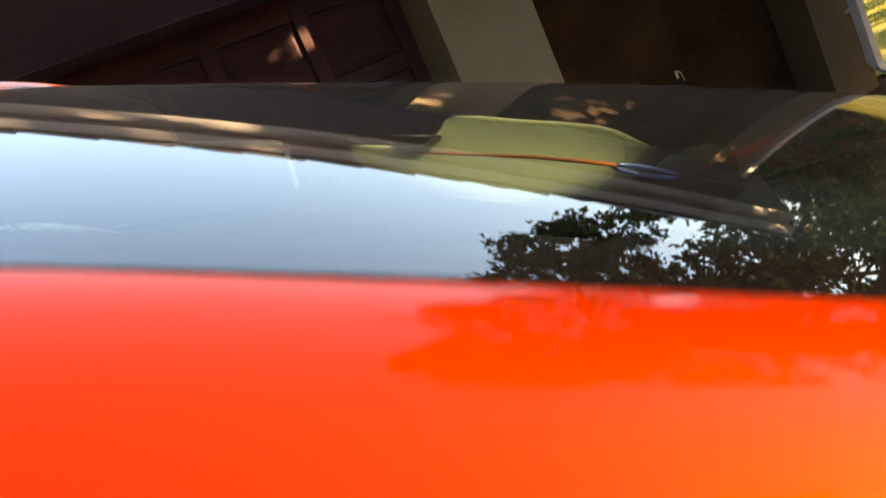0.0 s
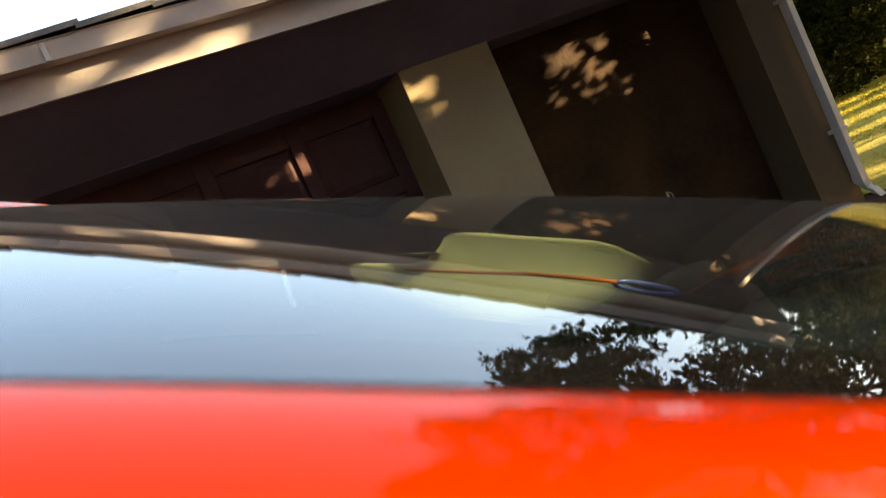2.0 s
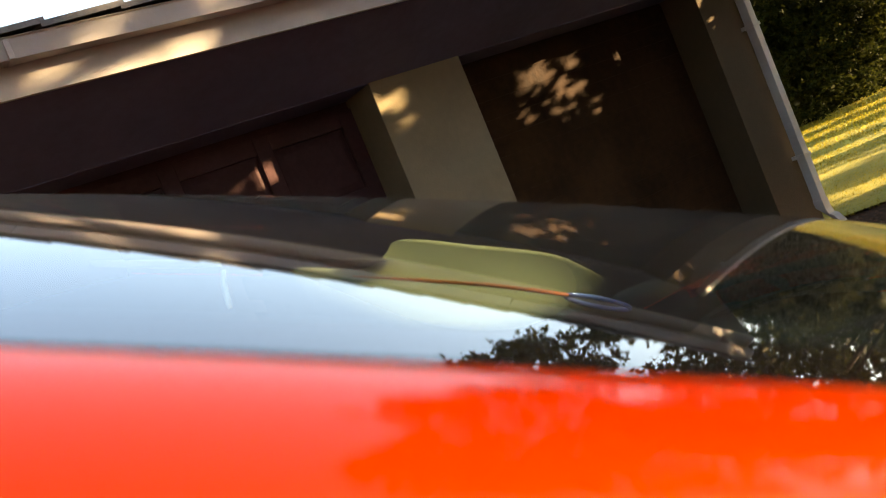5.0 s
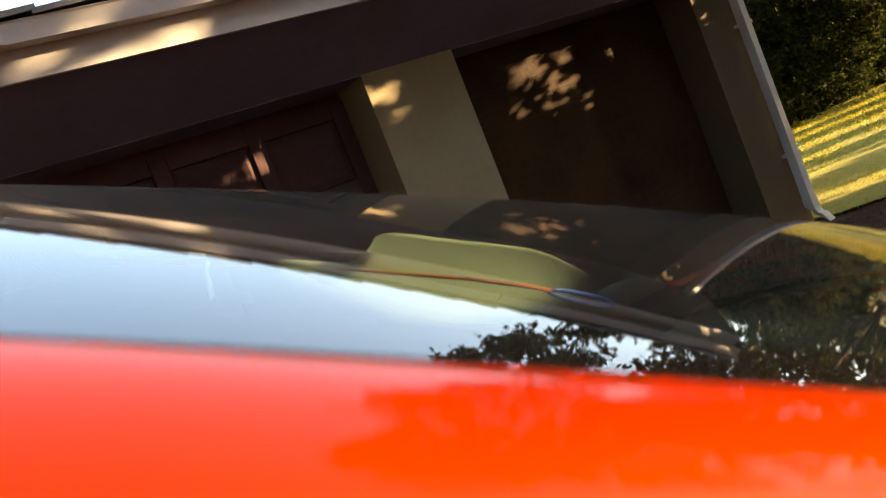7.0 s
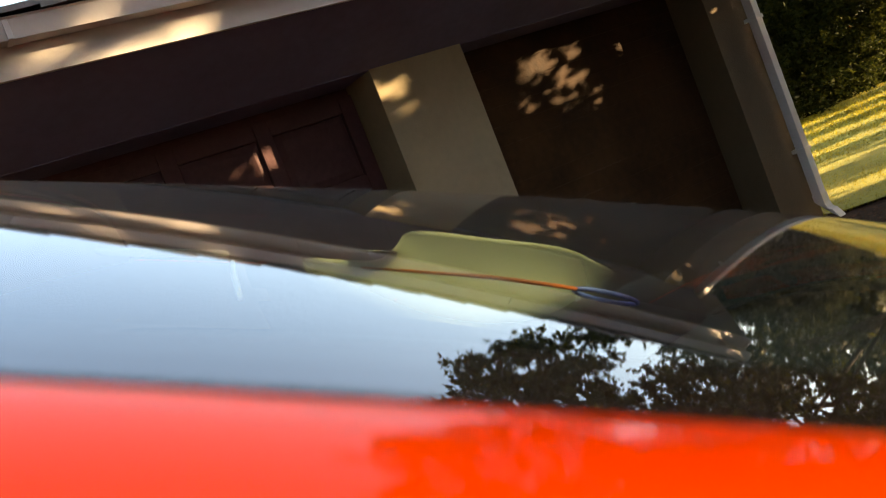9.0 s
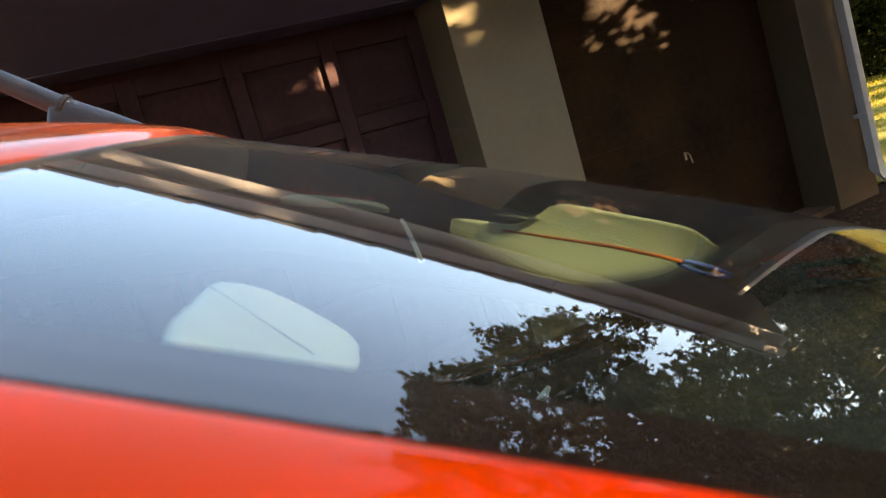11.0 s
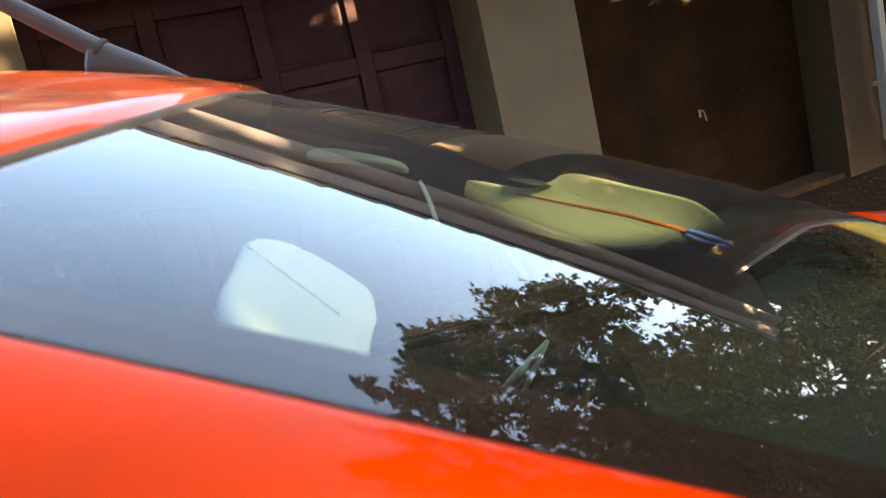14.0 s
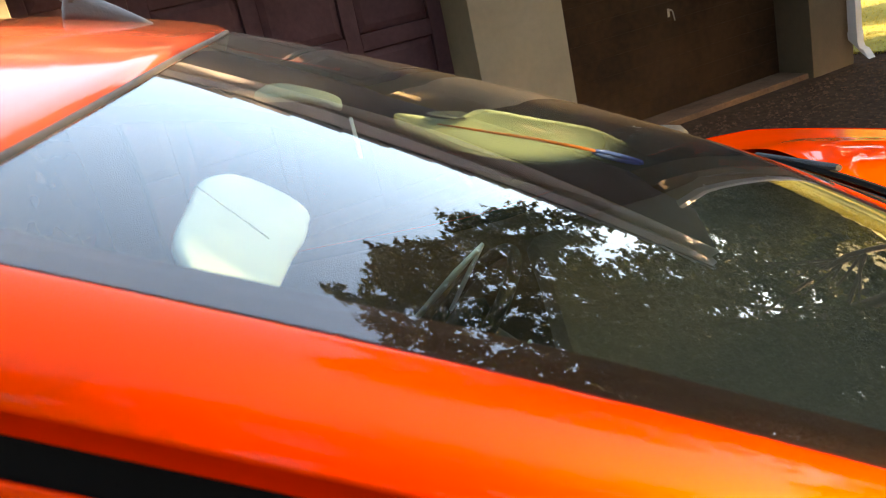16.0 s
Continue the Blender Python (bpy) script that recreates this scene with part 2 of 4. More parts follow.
def box(x0, x1, y0, y1, z0, z1, bevel=0.0):
    bm = bmesh.new()
    bmesh.ops.create_cube(bm, size=1)
    for v in bm.verts:
        v.co = Vector(((x0 + x1) / 2 + v.co.x * (x1 - x0), (y0 + y1) / 2 + v.co.y * (y1 - y0), (z0 + z1) / 2 + v.co.z * (z1 - z0)))
    if bevel:
        bmesh.ops.bevel(bm, geom=bm.edges[:], offset=bevel, segments=2, affect="EDGES", profile=0.6)
    return bm


def loft(rings, closed=False, caps=False):
    """Skin over rings of points, ring by ring; closed: each ring is a loop."""
    bm = bmesh.new()
    vs = [[bm.verts.new(p) for p in r] for r in rings]
    for a, b in zip(vs, vs[1:]):
        n = len(a)
        for i in range(n if closed else n - 1):
            j = (i + 1) % n
            bm.faces.new((a[i], a[j], b[j], b[i]))
    if caps:
        bm.faces.new(vs[0][::-1])
        bm.faces.new(vs[-1])
    bmesh.ops.recalc_face_normals(bm, faces=bm.faces[:])
    return bm


def grid(f, us, vs):
    return loft([[f(u, v) for v in vs] for u in us])


def tube(points, radii, sides=10):
    rings = []
    pts = [Vector(p) for p in points]
    up = None
    for i, p in enumerate(pts):
        d = (pts[min(i + 1, len(pts) - 1)] - pts[max(i - 1, 0)]).normalized()
        up = up or (Vector((0, 0, 1)) if abs(d.z) < 0.9 else Vector((1, 0, 0)))
        a = d.cross(up).normalized()
        b = a.cross(d).normalized()
        up = b
        r = radii[i] if isinstance(radii, (list, tuple)) else radii
        rings.append([p + a * r * math.cos(2 * math.pi * k / sides) + b * r * math.sin(2 * math.pi * k / sides) for k in range(sides)])
    return loft(rings, True, True)


def thing(name, label, category, place=None, group="", kind=""):
    ob = new(name)
    ob.empty_display_size = 0.2
    if place is not None:
        ob.matrix_world = place
    return tagged(ob, label, category, group, kind)


def lin(a, b, n):
    return [a + (b - a) * i / (n - 1) for i in range(n)]


# ---- ground ----
def ground_height(x, y):
    return -0.012 + 0.006 * noise.noise((x * 0.7, y * 0.7, 0.3))


bm = bmesh.new()
xs = [-400, -120, -40, -20, -12] + lin(-9, 14, 60) + [20, 40, 120, 400]
ys = [-400, -120, -40, -20, -12] + lin(-9, 10, 50) + [20, 40, 120, 400]
gv = [[bm.verts.new((x, y, ground_height(x, y))) for y in ys] for x in xs]
for i in range(len(xs) - 1):
    for j in range(len(ys) - 1):
        bm.faces.new((gv[i][j], gv[i + 1][j], gv[i + 1][j + 1], gv[i][j + 1]))
tagged(part("ground", bm, M_GRAVEL, None, smooth=True), "dark brown gravel drive in front of the garage", "ground", kind="structure")

# loose stones on the gravel in front of the second garage door
rs = np.random.RandomState(4)
verts, faces = [], []
for k in range(5200):
    x, y = rs.uniform(-0.9, 3.6), rs.uniform(-2.6, -0.12)
    r = rs.uniform(0.006, 0.017)
    z = ground_height(x, y) + r * 0.3
    a = rs.uniform(0, 6.28)
    o = len(verts)
    for q in range(4):
        verts.append((x + r * math.cos(a + q * 1.57) * rs.uniform(0.7, 1.2), y + r * math.sin(a + q * 1.57) * rs.uniform(0.7, 1.2), z))
    verts.append((x, y, z + r * rs.uniform(0.5, 0.9)))
    faces += [(o, o + 1, o + 4), (o + 1, o + 2, o + 4), (o + 2, o + 3, o + 4), (o + 3, o, o + 4)]
me = bpy.data.meshes.new("gravel_stones")
me.from_pydata(verts, [], faces)
me.materials.append(M_PEBBLE)
tagged(new("gravel_stones", me), "loose brown gravel stones lying on the drive", "gravel", kind="stuff")


# ---- lawn ----
def lawn_edge(y):
    return 3.05 + 0.12 * noise.noise((y * 1.3, 2, 0)) + max(0.0, -y) * 0.9


def lawn_z(x, y):
    return 0.012 + 0.02 * noise.noise((x * 0.5, y * 0.5, 5))


bm = bmesh.new()
ly = lin(-6, 9, 46) + [14, 30]
rows_v = []
for y in ly:
    x0 = lawn_edge(y)
    rows_v.append([bm.verts.new((x0 + (60 - x0) * (u ** 2.2), y, lawn_z(x0 + (60 - x0) * (u ** 2.2), y))) for u in lin(0, 1, 40)])
for a, b in zip(rows_v, rows_v[1:]):
    for i in range(len(a) - 1):
        bm.faces.new((a[i], a[i + 1], b[i + 1], b[i]))
tagged(part("lawn", bm, M_GRASS, None, smooth=True), "mown yellow-green lawn striped by long evening shadows", "lawn", kind="structure")
rs = np.random.RandomState(9)
n = 110000
u = rs.rand(n)
bx, by = 2.9 + 14 * u ** 1.7, rs.uniform(-1.5, 7.5, n)
keep = bx > np.array([lawn_edge(y) for y in by]) - 0.03 * rs.rand(n)
bx, by = bx[keep], by[keep]
n = len(bx)
h = rs.uniform(0.015, 0.035, n) * (1 + (bx > 8))
w = rs.uniform(0.003, 0.006, n) * (1 + (bx - 3) * 0.12)
a = rs.uniform(0, 6.28, n)
tx, ty = rs.normal(0, 0.02, n), rs.normal(0, 0.02, n)
co = np.stack([np.stack([bx - w * np.cos(a), by - w * np.sin(a), np.full(n, 0.0)], 1),
               np.stack([bx + w * np.cos(a), by + w * np.sin(a), np.full(n, 0.0)], 1),
               np.stack([bx + tx, by + ty, h], 1)], 1).reshape(-1, 3)
me = bpy.data.meshes.new("grass_blades")
me.from_pydata(co.tolist(), [], np.arange(3 * n).reshape(-1, 3).tolist())
me.materials.append(M_BLADE)
tagged(new("grass_blades", me), "short yellow-green grass blades of the lawn", "grass", kind="stuff")

# ---- garage house ----
LINTEL, RECESS = 2.19, 0.33
structure = lambda ob, label, cat: tagged(ob, label, cat, kind="structure")
structure(part("wall_pier_middle", box(-0.69, 0.0, 0.0, 0.62, -0.1, LINTEL + 0.02, 0.006), M_WALL), "beige plastered pier between two garage doors", "wall")
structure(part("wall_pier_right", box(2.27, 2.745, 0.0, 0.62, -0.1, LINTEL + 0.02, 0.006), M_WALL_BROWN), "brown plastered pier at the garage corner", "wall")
structure(part("wall_pier_left", box(-7.5, -3.16, 0.0, 0.62, -0.1, LINTEL + 0.02, 0.006), M_WALL), "beige plastered garage wall beside the panelled door", "wall")
# a wall face in shade; the soffit's dark tone paints that shade
structure(part("wall_lintel", box(-7.5, 2.66, 0.003, 0.62, LINTEL, 2.56), M_SOFFIT), "lintel over the garage doors, its shade put into the colour", "wall")
structure(part("wall_east", box(2.36, 2.658, 0.62, 8.0, -0.1, 2.56), M_WALL), "beige plastered side wall of the garage", "wall")
structure(part("wall_back", box(-7.5, 2.66, 8.0, 8.3, -0.1, 2.56), M_WALL), "plain plastered back wall of the garage", "wall")
structure(part("wall_west", box(-7.5, -7.2, 0.62, 8.0, -0.1, 2.56), M_WALL), "plain plastered end wall of the garage", "wall")
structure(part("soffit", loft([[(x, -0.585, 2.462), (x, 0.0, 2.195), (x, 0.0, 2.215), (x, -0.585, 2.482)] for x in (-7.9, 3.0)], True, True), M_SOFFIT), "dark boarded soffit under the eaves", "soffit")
structure(part("fascia", box(-7.9, 3.0, -0.61, -0.585, 2.45, 2.60, 0.003), M_WHITE), "white painted fascia board dappled with sun", "fascia")
structure(part("barge_board", box(3.0, 3.03, -0.62, 8.6, 2.46, 2.66, 0.003), M_WHITE), "white board along the side eaves", "fascia")
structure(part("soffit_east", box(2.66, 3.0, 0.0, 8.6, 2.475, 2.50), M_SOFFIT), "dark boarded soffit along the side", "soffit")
structure(part("garage_floor", box(-7.2, 2.36, 0.62, 8.0, -0.12, 0.0), M_CONC), "plain concrete garage floor", "floor")


def gutter():
    g = thing("gutter", "white painted box gutter under the tile edge", "gutter", kind="structure")
    prof = [(-0.625, 2.585), (-0.705, 2.585), (-0.722, 2.665), (-0.730, 2.672), (-0.722, 2.677), (-0.712, 2.668), (-0.697, 2.595), (-0.63, 2.595)]
    part("channel", loft([[(x, y, z) for y, z in prof] for x in (-7.9, 3.03)], True, True), M_WHITE, g)
    for x in (-5.5, -2.62, 0.3):
        part("joint", box(x - 0.012, x + 0.012, -0.7235, -0.62, 2.582, 2.672, 0.002), M_WHITE, g)
    return g


gutter()


def downpipe():
    d = thing("downpipe", "white square downpipe with a kicked-out shoe at the wall corner", "downpipe")
    part("pipe", box(2.645, 2.715, -0.115, -0.035, 0.20, 2.40, 0.006), M_WHITE, d)
    ring = lambda c, ay: [(2.642, c[1] - 0.043 * math.cos(ay), c[2] - 0.043 * math.sin(ay)), (2.718, c[1] - 0.043 * math.cos(ay), c[2] - 0.043 * math.sin(ay)),
                          (2.718, c[1] + 0.043 * math.cos(ay), c[2] + 0.043 * math.sin(ay)), (2.642, c[1] + 0.043 * math.cos(ay), c[2] + 0.043 * math.sin(ay))]
    part("shoe", loft([ring((0, -0.075, 0.26), 0), ring((0, -0.077, 0.19), 0.25), ring((0, -0.115, 0.13), 0.75), ring((0, -0.19, 0.085), 1.0)], True, True), M_WHITE, d)
    part("offset", loft([[(2.645, y0, z0), (2.715, y0, z0), (2.715, y1, z1), (2.645, y1, z1)] for y0, z0, y1, z1 in
                         ((-0.115, 2.34, -0.035, 2.38), (-0.40, 2.47, -0.32, 2.51), (-0.70, 2.56, -0.63, 2.60))], True, True), M_WHITE, d)
    for z in (0.62, 1.72):
        part("bracket", box(2.636, 2.724, -0.122, 0.0, z, z + 0.03, 0.003), M_WHITE, d)
    return d


downpipe()


def roof():
    r = thing("roof", "low-pitched roof of flat grey concrete tiles", "roof", kind="structure")
    pitch = math.tan(radians(14))
    part("deck", loft([[(x, -0.70, 2.672), (x, 4.2, 2.672 + 4.9 * pitch), (x, 4.2, 2.60 + 4.9 * pitch), (x, -0.62, 2.60)] for x in (-7.9, 3.03)], True, True), M_TILE, r)
    part("deck", loft([[(x, 4.2, 2.672 + 4.9 * pitch), (x, 8.8, 2.62), (x, 8.8, 2.56), (x, 4.2, 2.60 + 4.9 * pitch)] for x in (-7.9, 3.03)], True, True), M_TILE, r)
    part("gable", loft([[(x, 0.0, 2.55), (x, 8.0, 2.55), (x, 4.2, 2.60 + 4.5 * pitch)] for x in (2.40, 2.65)], True, True), M_WALL, r)
    # one tile: tilted along x so that its side laps over its neighbour
    w, d, t = 0.345, 0.42, 0.026
    bm = bmesh.new()
    lo = [(-0.02, 0, 0.0), (w, 0, 0.018), (w, d, 0.018), (-0.02, d, 0.0)]
    vb = [bm.verts.new((x, y, z + y * pitch)) for x, y, z in lo]
    vt = [bm.verts.new((x, y, z + t + y * pitch)) for x, y, z in lo]
    bm.faces.new(vb[::-1]), bm.faces.new(vt)
    for i in range(4):
        bm.faces.new((vb[i], vb[(i + 1) % 4], vt[(i + 1) % 4], vt[i]))
    first = part("tile", bm, M_TILE, r)
    jig = random.Random(3)
    for c in range(9):
        for k in range(31):
            ob = first if c == k == 0 else new("tile", first.data)
            ob.parent = r
            ob.location = (-7.62 + k * w + (0.17 if c % 2 else 0.0), -0.742 + c * 0.34 + jig.uniform(-0.006, 0.006), 2.678 + c * 0.34 * pitch + c * 0.004 + jig.uniform(-0.002, 0.003))
            ob.rotation_euler = (0, 0, jig.uniform(-0.008, 0.008))
    return r


roof()


# panelled double-width door: four columns of raised panels
def garage_door_panelled(x0, x1):
    d = thing("door_1", "closed dark red-brown panelled timber garage door", "garage door", kind="structure")
    y = RECESS
    part("slab", box(x0, x1, y + 0.03, y + 0.06, 0.0, LINTEL), M_WOOD, d)
    cols, rows = 4, 4
    sw, z0, z1 = 0.10, 0.03, LINTEL - 0.05
    pw = ((x1 - x0) - sw * (cols + 1)) / cols
    ph = ((z1 - z0) - sw * (rows + 1)) / rows
    for c in range(cols + 1):
        xa = x0 + c * (pw + sw)
        part("stile", box(xa, xa + sw, y, y + 0.035, z0, z1, 0.004), M_WOOD, d)
    for r in range(rows + 1):
        za = z0 + r * (ph + sw)
        for c in range(cols):
            xa = x0 + sw + c * (pw + sw)
            part("rail", box(xa + 0.001, xa + pw - 0.001, y + 0.002, y + 0.035, za, za + sw, 0.004), M_WOOD, d)
    for r in range(rows):
        for c in range(cols):
            xa, za = x0 + sw + c * (pw + sw), z0 + sw + r * (ph + sw)
            rings = [[(xa + i, y + q, za + i), (xa + pw - i, y + q, za + i), (xa + pw - i, y + q, za + ph - i), (xa + i, y + q, za + ph - i)]
                     for i, q in ((0.004, 0.03), (0.012, 0.022), (0.05, 0.008), (0.06, 0.008))]
            part("panel", loft(rings, True, True), M_WOOD, d)
    return d


garage_door_panelled(-3.16, -0.69)


def garage_door_boarded(x0, x1):
    d = thing("door_2", "closed dark brown boarded timber garage door with a small steel handle", "garage door", kind="structure")
    y = RECESS
    part("slab", box(x0, x1, y + 0.012, y + 0.055, 0.0, LINTEL), M_WOOD2, d)
    n = 16
    h = (LINTEL - 0.04) / n
    for k in range(n):
        part("board", box(x0 + 0.005, x1 - 0.005, y, y + 0.018, 0.02 + k * h, 0.02 + (k + 1) * h - 0.0012, 0.0008), M_WOOD2, d)
    hd = part("handle_plate", box(1.162, 1.182, y - 0.006, y + 0.002, 0.715, 0.775, 0.003), M_CHROME, d, "bright steel handle plate")
    part("lever", tube([(1.172, y - 0.005, 0.765), (1.172, y - 0.035, 0.765), (1.178, y - 0.042, 0.750), (1.190, y - 0.042, 0.685)], 0.0045, 8), M_CHROME, hd)
    return d


garage_door_boarded(0.0, 2.27)
structure(part("door_step", box(0.003, 2.267, 0.045, RECESS + 0.03, -0.08, 0.030, 0.008), M_CLAY), "worn reddish cement step under the garage door", "step")
structure(part("door_step", box(-3.157, -0.693, 0.045, RECESS + 0.03, -0.08, 0.030, 0.008), M_CLAY), "worn reddish cement step under the panelled door", "step")


# ---- trees and hedge ----
def leaf_cloud(name, centres, radii, per, size, material, rs, gaps=(), gap_r=0.15, droop=0.0, spread=0.36):
    """Many small pointed leaves round clump centres; gaps: lines (point, direction) kept clear."""
    c = np.repeat(np.asarray(centres), per, 0)
    r = np.repeat(np.asarray(radii), per)
    # short twigs in each clump, and the leaves along them
    tw = rs.normal(0, 1, (len(centres), 9, 3))
    tw /= np.linalg.norm(tw, axis=2)[:, :, None]
    base = rs.normal(0, spread * 0.75, (len(centres), 9, 3))
    pick = (np.repeat(np.arange(len(centres)), per), rs.randint(0, 9, len(c)))
    p = c + (base[pick] + tw[pick] * rs.uniform(-0.25, 0.75, (len(c), 1)) + rs.normal(0, spread * 0.16, c.shape)) * r[:, None]
    keep = np.ones(len(p), bool)
    for o, d, gr in gaps:
        q = p - np.asarray(o)
        keep &= np.linalg.norm(q - (q @ np.asarray(d))[:, None] * np.asarray(d), axis=1) > gr
    p = p[keep]
    n = len(p)
    a = rs.normal(0, 1, (n, 3)); a[:, 2] = a[:, 2] * 0.6 - droop
    a /= np.linalg.norm(a, axis=1)[:, None]
    b = np.cross(a, rs.normal(0, 1, (n, 3)))
    b /= np.linalg.norm(b, axis=1)[:, None]
    s = (size * rs.uniform(0.6, 1.25, n))[:, None]
    co = np.stack([p - a * s * 0.5, p + b * s * 0.24, p + a * s * 0.6, p - b * s * 0.24], 1).reshape(-1, 3)
    me = bpy.data.meshes.new(name)
    me.vertices.add(4 * n); me.vertices.foreach_set("co", co.ravel())
    me.loops.add(4 * n); me.loops.foreach_set("vertex_index", np.arange(4 * n))
    me.polygons.add(n); me.polygons.foreach_set("loop_start", np.arange(0, 4 * n, 4)); me.polygons.foreach_set("loop_total", np.full(n, 4))
    me.update(calc_edges=True)
    me.materials.append(material)
    return new(name, me)


SUN_GAPS = []                                             # lines cut clear through the leaves to set where sun spots fall


def sun_spot(x, y, z, r, n=1, spread=0.0, seed=1):
    rnd = random.Random(seed)
    for k in range(n):
        p = np.array((x + rnd.uniform(-spread, spread), y, z + rnd.uniform(-spread, spread)))
        SUN_GAPS.append((p, np.array(SUN_DIR), r * rnd.uniform(0.8, 1.15)))


for k, (x, y, z, r, n, sp) in enumerate(((-0.57, 0.0, 2.02, 0.030, 5, 0.06), (-0.52, 0.0, 1.88, 0.025, 4, 0.05), (0.74, 0.33, 1.95, 0.025, 3, 0.05), (0.86, 0.33, 1.93, 0.030, 5, 0.06),
                                         (0.98, 0.33, 1.82, 0.022, 4, 0.05), (1.12, 0.33, 1.76, 0.022, 3, 0.05), (1.25, 0.33, 1.62, 0.020, 3, 0.05), (0.62, 0.33, 1.72, 0.012, 3, 0.06),
                                         (-1.400, 0.33, 1.935, 0.017, 1, 0), (-1.405, 0.33, 1.875, 0.015, 1, 0), (-1.35, 0.33, 1.95, 0.026, 1, 0), (-1.34, 0.33, 1.88, 0.026, 1, 0), (-1.65, 0.33, 1.80, 0.002, 2, 0.03), (-2.55, -0.61, 2.54, -0.064, 2, 0.08), (-2.08, -0.61, 2.52, -0.066, 2, 0.06),
                                         (-2.2, -0.72, 2.64, -0.062, 2, 0.08), (-1.66, -0.61, 2.55, -0.071, 1, 0.02),
                                         (2.36, 0.0, 1.865, 0.016, 3, 0.05), (2.52, 0.0, 2.03, 0.014, 3, 0.06), (2.30, 0.0, 2.05, 0.014, 2, 0.05), (1.96, -0.61, 2.49, -0.02, 2, 0.04), (2.38, -0.72, 2.60, -0.02, 2, 0.03),
                                         (7.4, 0.9, 3.2, 0.03, 6, 0.5), (7.5, 1.4, 3.7, 0.03, 6, 0.5), (7.3, 0.4, 4.3, 0.03, 6, 0.6), (5.6, -0.9, 3.9, 0.02, 5, 0.5), (4.7, -1.7, 2.9, 0.02, 6, 0.4))):
    sun_spot(x, y, z, r, n, sp, k)
# more cut lines, so that sun reaches the bonnet, the pillar and the cabin
for cx, cy, cz, r in ((0.02, -0.50, 1.45, -0.05), (0.09, -0.52, 1.43, -0.05), (0.15, -0.50, 1.40, -0.042), (0.21, -0.53, 1.38, -0.065), (0.27, -0.51, 1.36, -0.078), (0.22, -0.490, 1.33, -0.064), (0.255, -0.492, 1.312, -0.062), (0.29, -0.496, 1.298, -0.058), (0.325, -0.50, 1.283, -0.05), (0.36, -0.55, 1.31, 0.005), (0.46, -0.54, 1.185, 0.022), (0.31, -0.565, 1.240, 0.008), (0.355, -0.555, 1.228, 0.022), (0.40, -0.56, 1.21, 0.034), (0.46, -0.575, 1.18, 0.045), (0.52, -0.62, 1.14, 0.04), (0.50, -0.56, 1.20, 0.06), (0.62, -0.60, 1.16, 0.07), (0.75, -0.62, 1.08, 0.14), (0.17, 0.33, 1.30, 0.05), (0.26, 0.47, 1.24, 0.10), (0.33, 0.55, 1.19, 0.04), (1.1, 0.3, 0.93, 0.22)):
    sun_spot(-3.2053 + 0.874 * cx + 0.487 * cy, -3.9341 - 0.487 * cx + 0.874 * cy, cz, r)


def tree(name, label, x, y, trunk_h, crown_c, crown_r, clumps, per, leaf, seed, gaps=(), wide=0.10, under=None, group="", size=(0.22, 0.55), extra=()):
    rs = np.random.RandomState(seed)
    t = thing(name, label, "tree", None, group)
    part("trunk", tube([(x, y, -0.1), (x + 0.05, y, trunk_h * 0.4), (x - 0.05, y + 0.08, trunk_h * 0.8), (crown_c[0], crown_c[1], crown_c[2])], [trunk_h * w for w in (0.045, 0.032, 0.022, 0.008)], 12), M_BARK, t, smooth=True)
    cs, rr = [], []
    while len(cs) < clumps:
        d = rs.normal(0, 1, 3); d /= np.linalg.norm(d)
        q = rs.uniform(0.35, 1.0) ** 0.6
        wob = 1 + 0.35 * noise.noise(Vector(d * 1.7) + Vector((seed, 0, 0)))
        p = np.array(crown_c) + d * np.array(crown_r) * q * wob
        if under and under(p):
            continue
        cs.append(p)
        rr.append(rs.uniform(*size))
    cs += list(extra)
    rr += [0.30 - 0.03 * k for k in range(len(extra))]
    for k in range(26):
        e = Vector(cs[k * (clumps // 26)])
        s = Vector((x, y, trunk_h * rs.uniform(0.55, 1.0)))
        m = s.lerp(e, 0.5) + Vector((0, 0, rs.uniform(0.0, 0.5)))
        if any(np.linalg.norm((q := np.array(a.lerp(b, w)) - o) - (q @ d) * d) < r + 0.12 for o, d, r in gaps for a, b in ((s, m), (m, e)) for w in (0.0, 0.25, 0.5, 0.75, 1.0)):
            continue
        if under and any(under(s.lerp(m, w)) or under(m.lerp(e, w)) for w in (0.15, 0.3, 0.5, 0.7, 0.85, 1.0)):
            continue
        part("limb", tube([s, m, e], [0.015 * trunk_h, 0.008 * trunk_h, 0.003 * trunk_h], 6), M_BARK, t, smooth=True)
    cr = leaf_cloud("crown", cs, rr, per, leaf, M_LEAF, rs, [(o, d, r + wide) for o, d, r in gaps], spread=0.42 if wide > 0.05 else 0.34)
    cr.parent = t
    return t


# the crown's outline and gaps, shaped to fit the camera's view of its reflection: height and bearing in degrees
EDGE = ((8.0, 31.0), (11.0, 36.0), (12.5, 38.5), (13.6, 42.5), (15.2, 43.2), (16.4, 44.0), (18.0, 45.1), (19.5, 45.6), (21.0, 47.7), (22.0, 47.0), (23.8, 45.6), (24.6, 46.5), (26.0, 48.4), (27.6, 49.4), (30.8, 47.9), (32.6, 47.0), (34.4, 46.2), (35.4, 42.0), (40.0, 41.3), (60.0, 38.0))
OVER_CAR = Vector((-3.2, -4.33, 1.35))


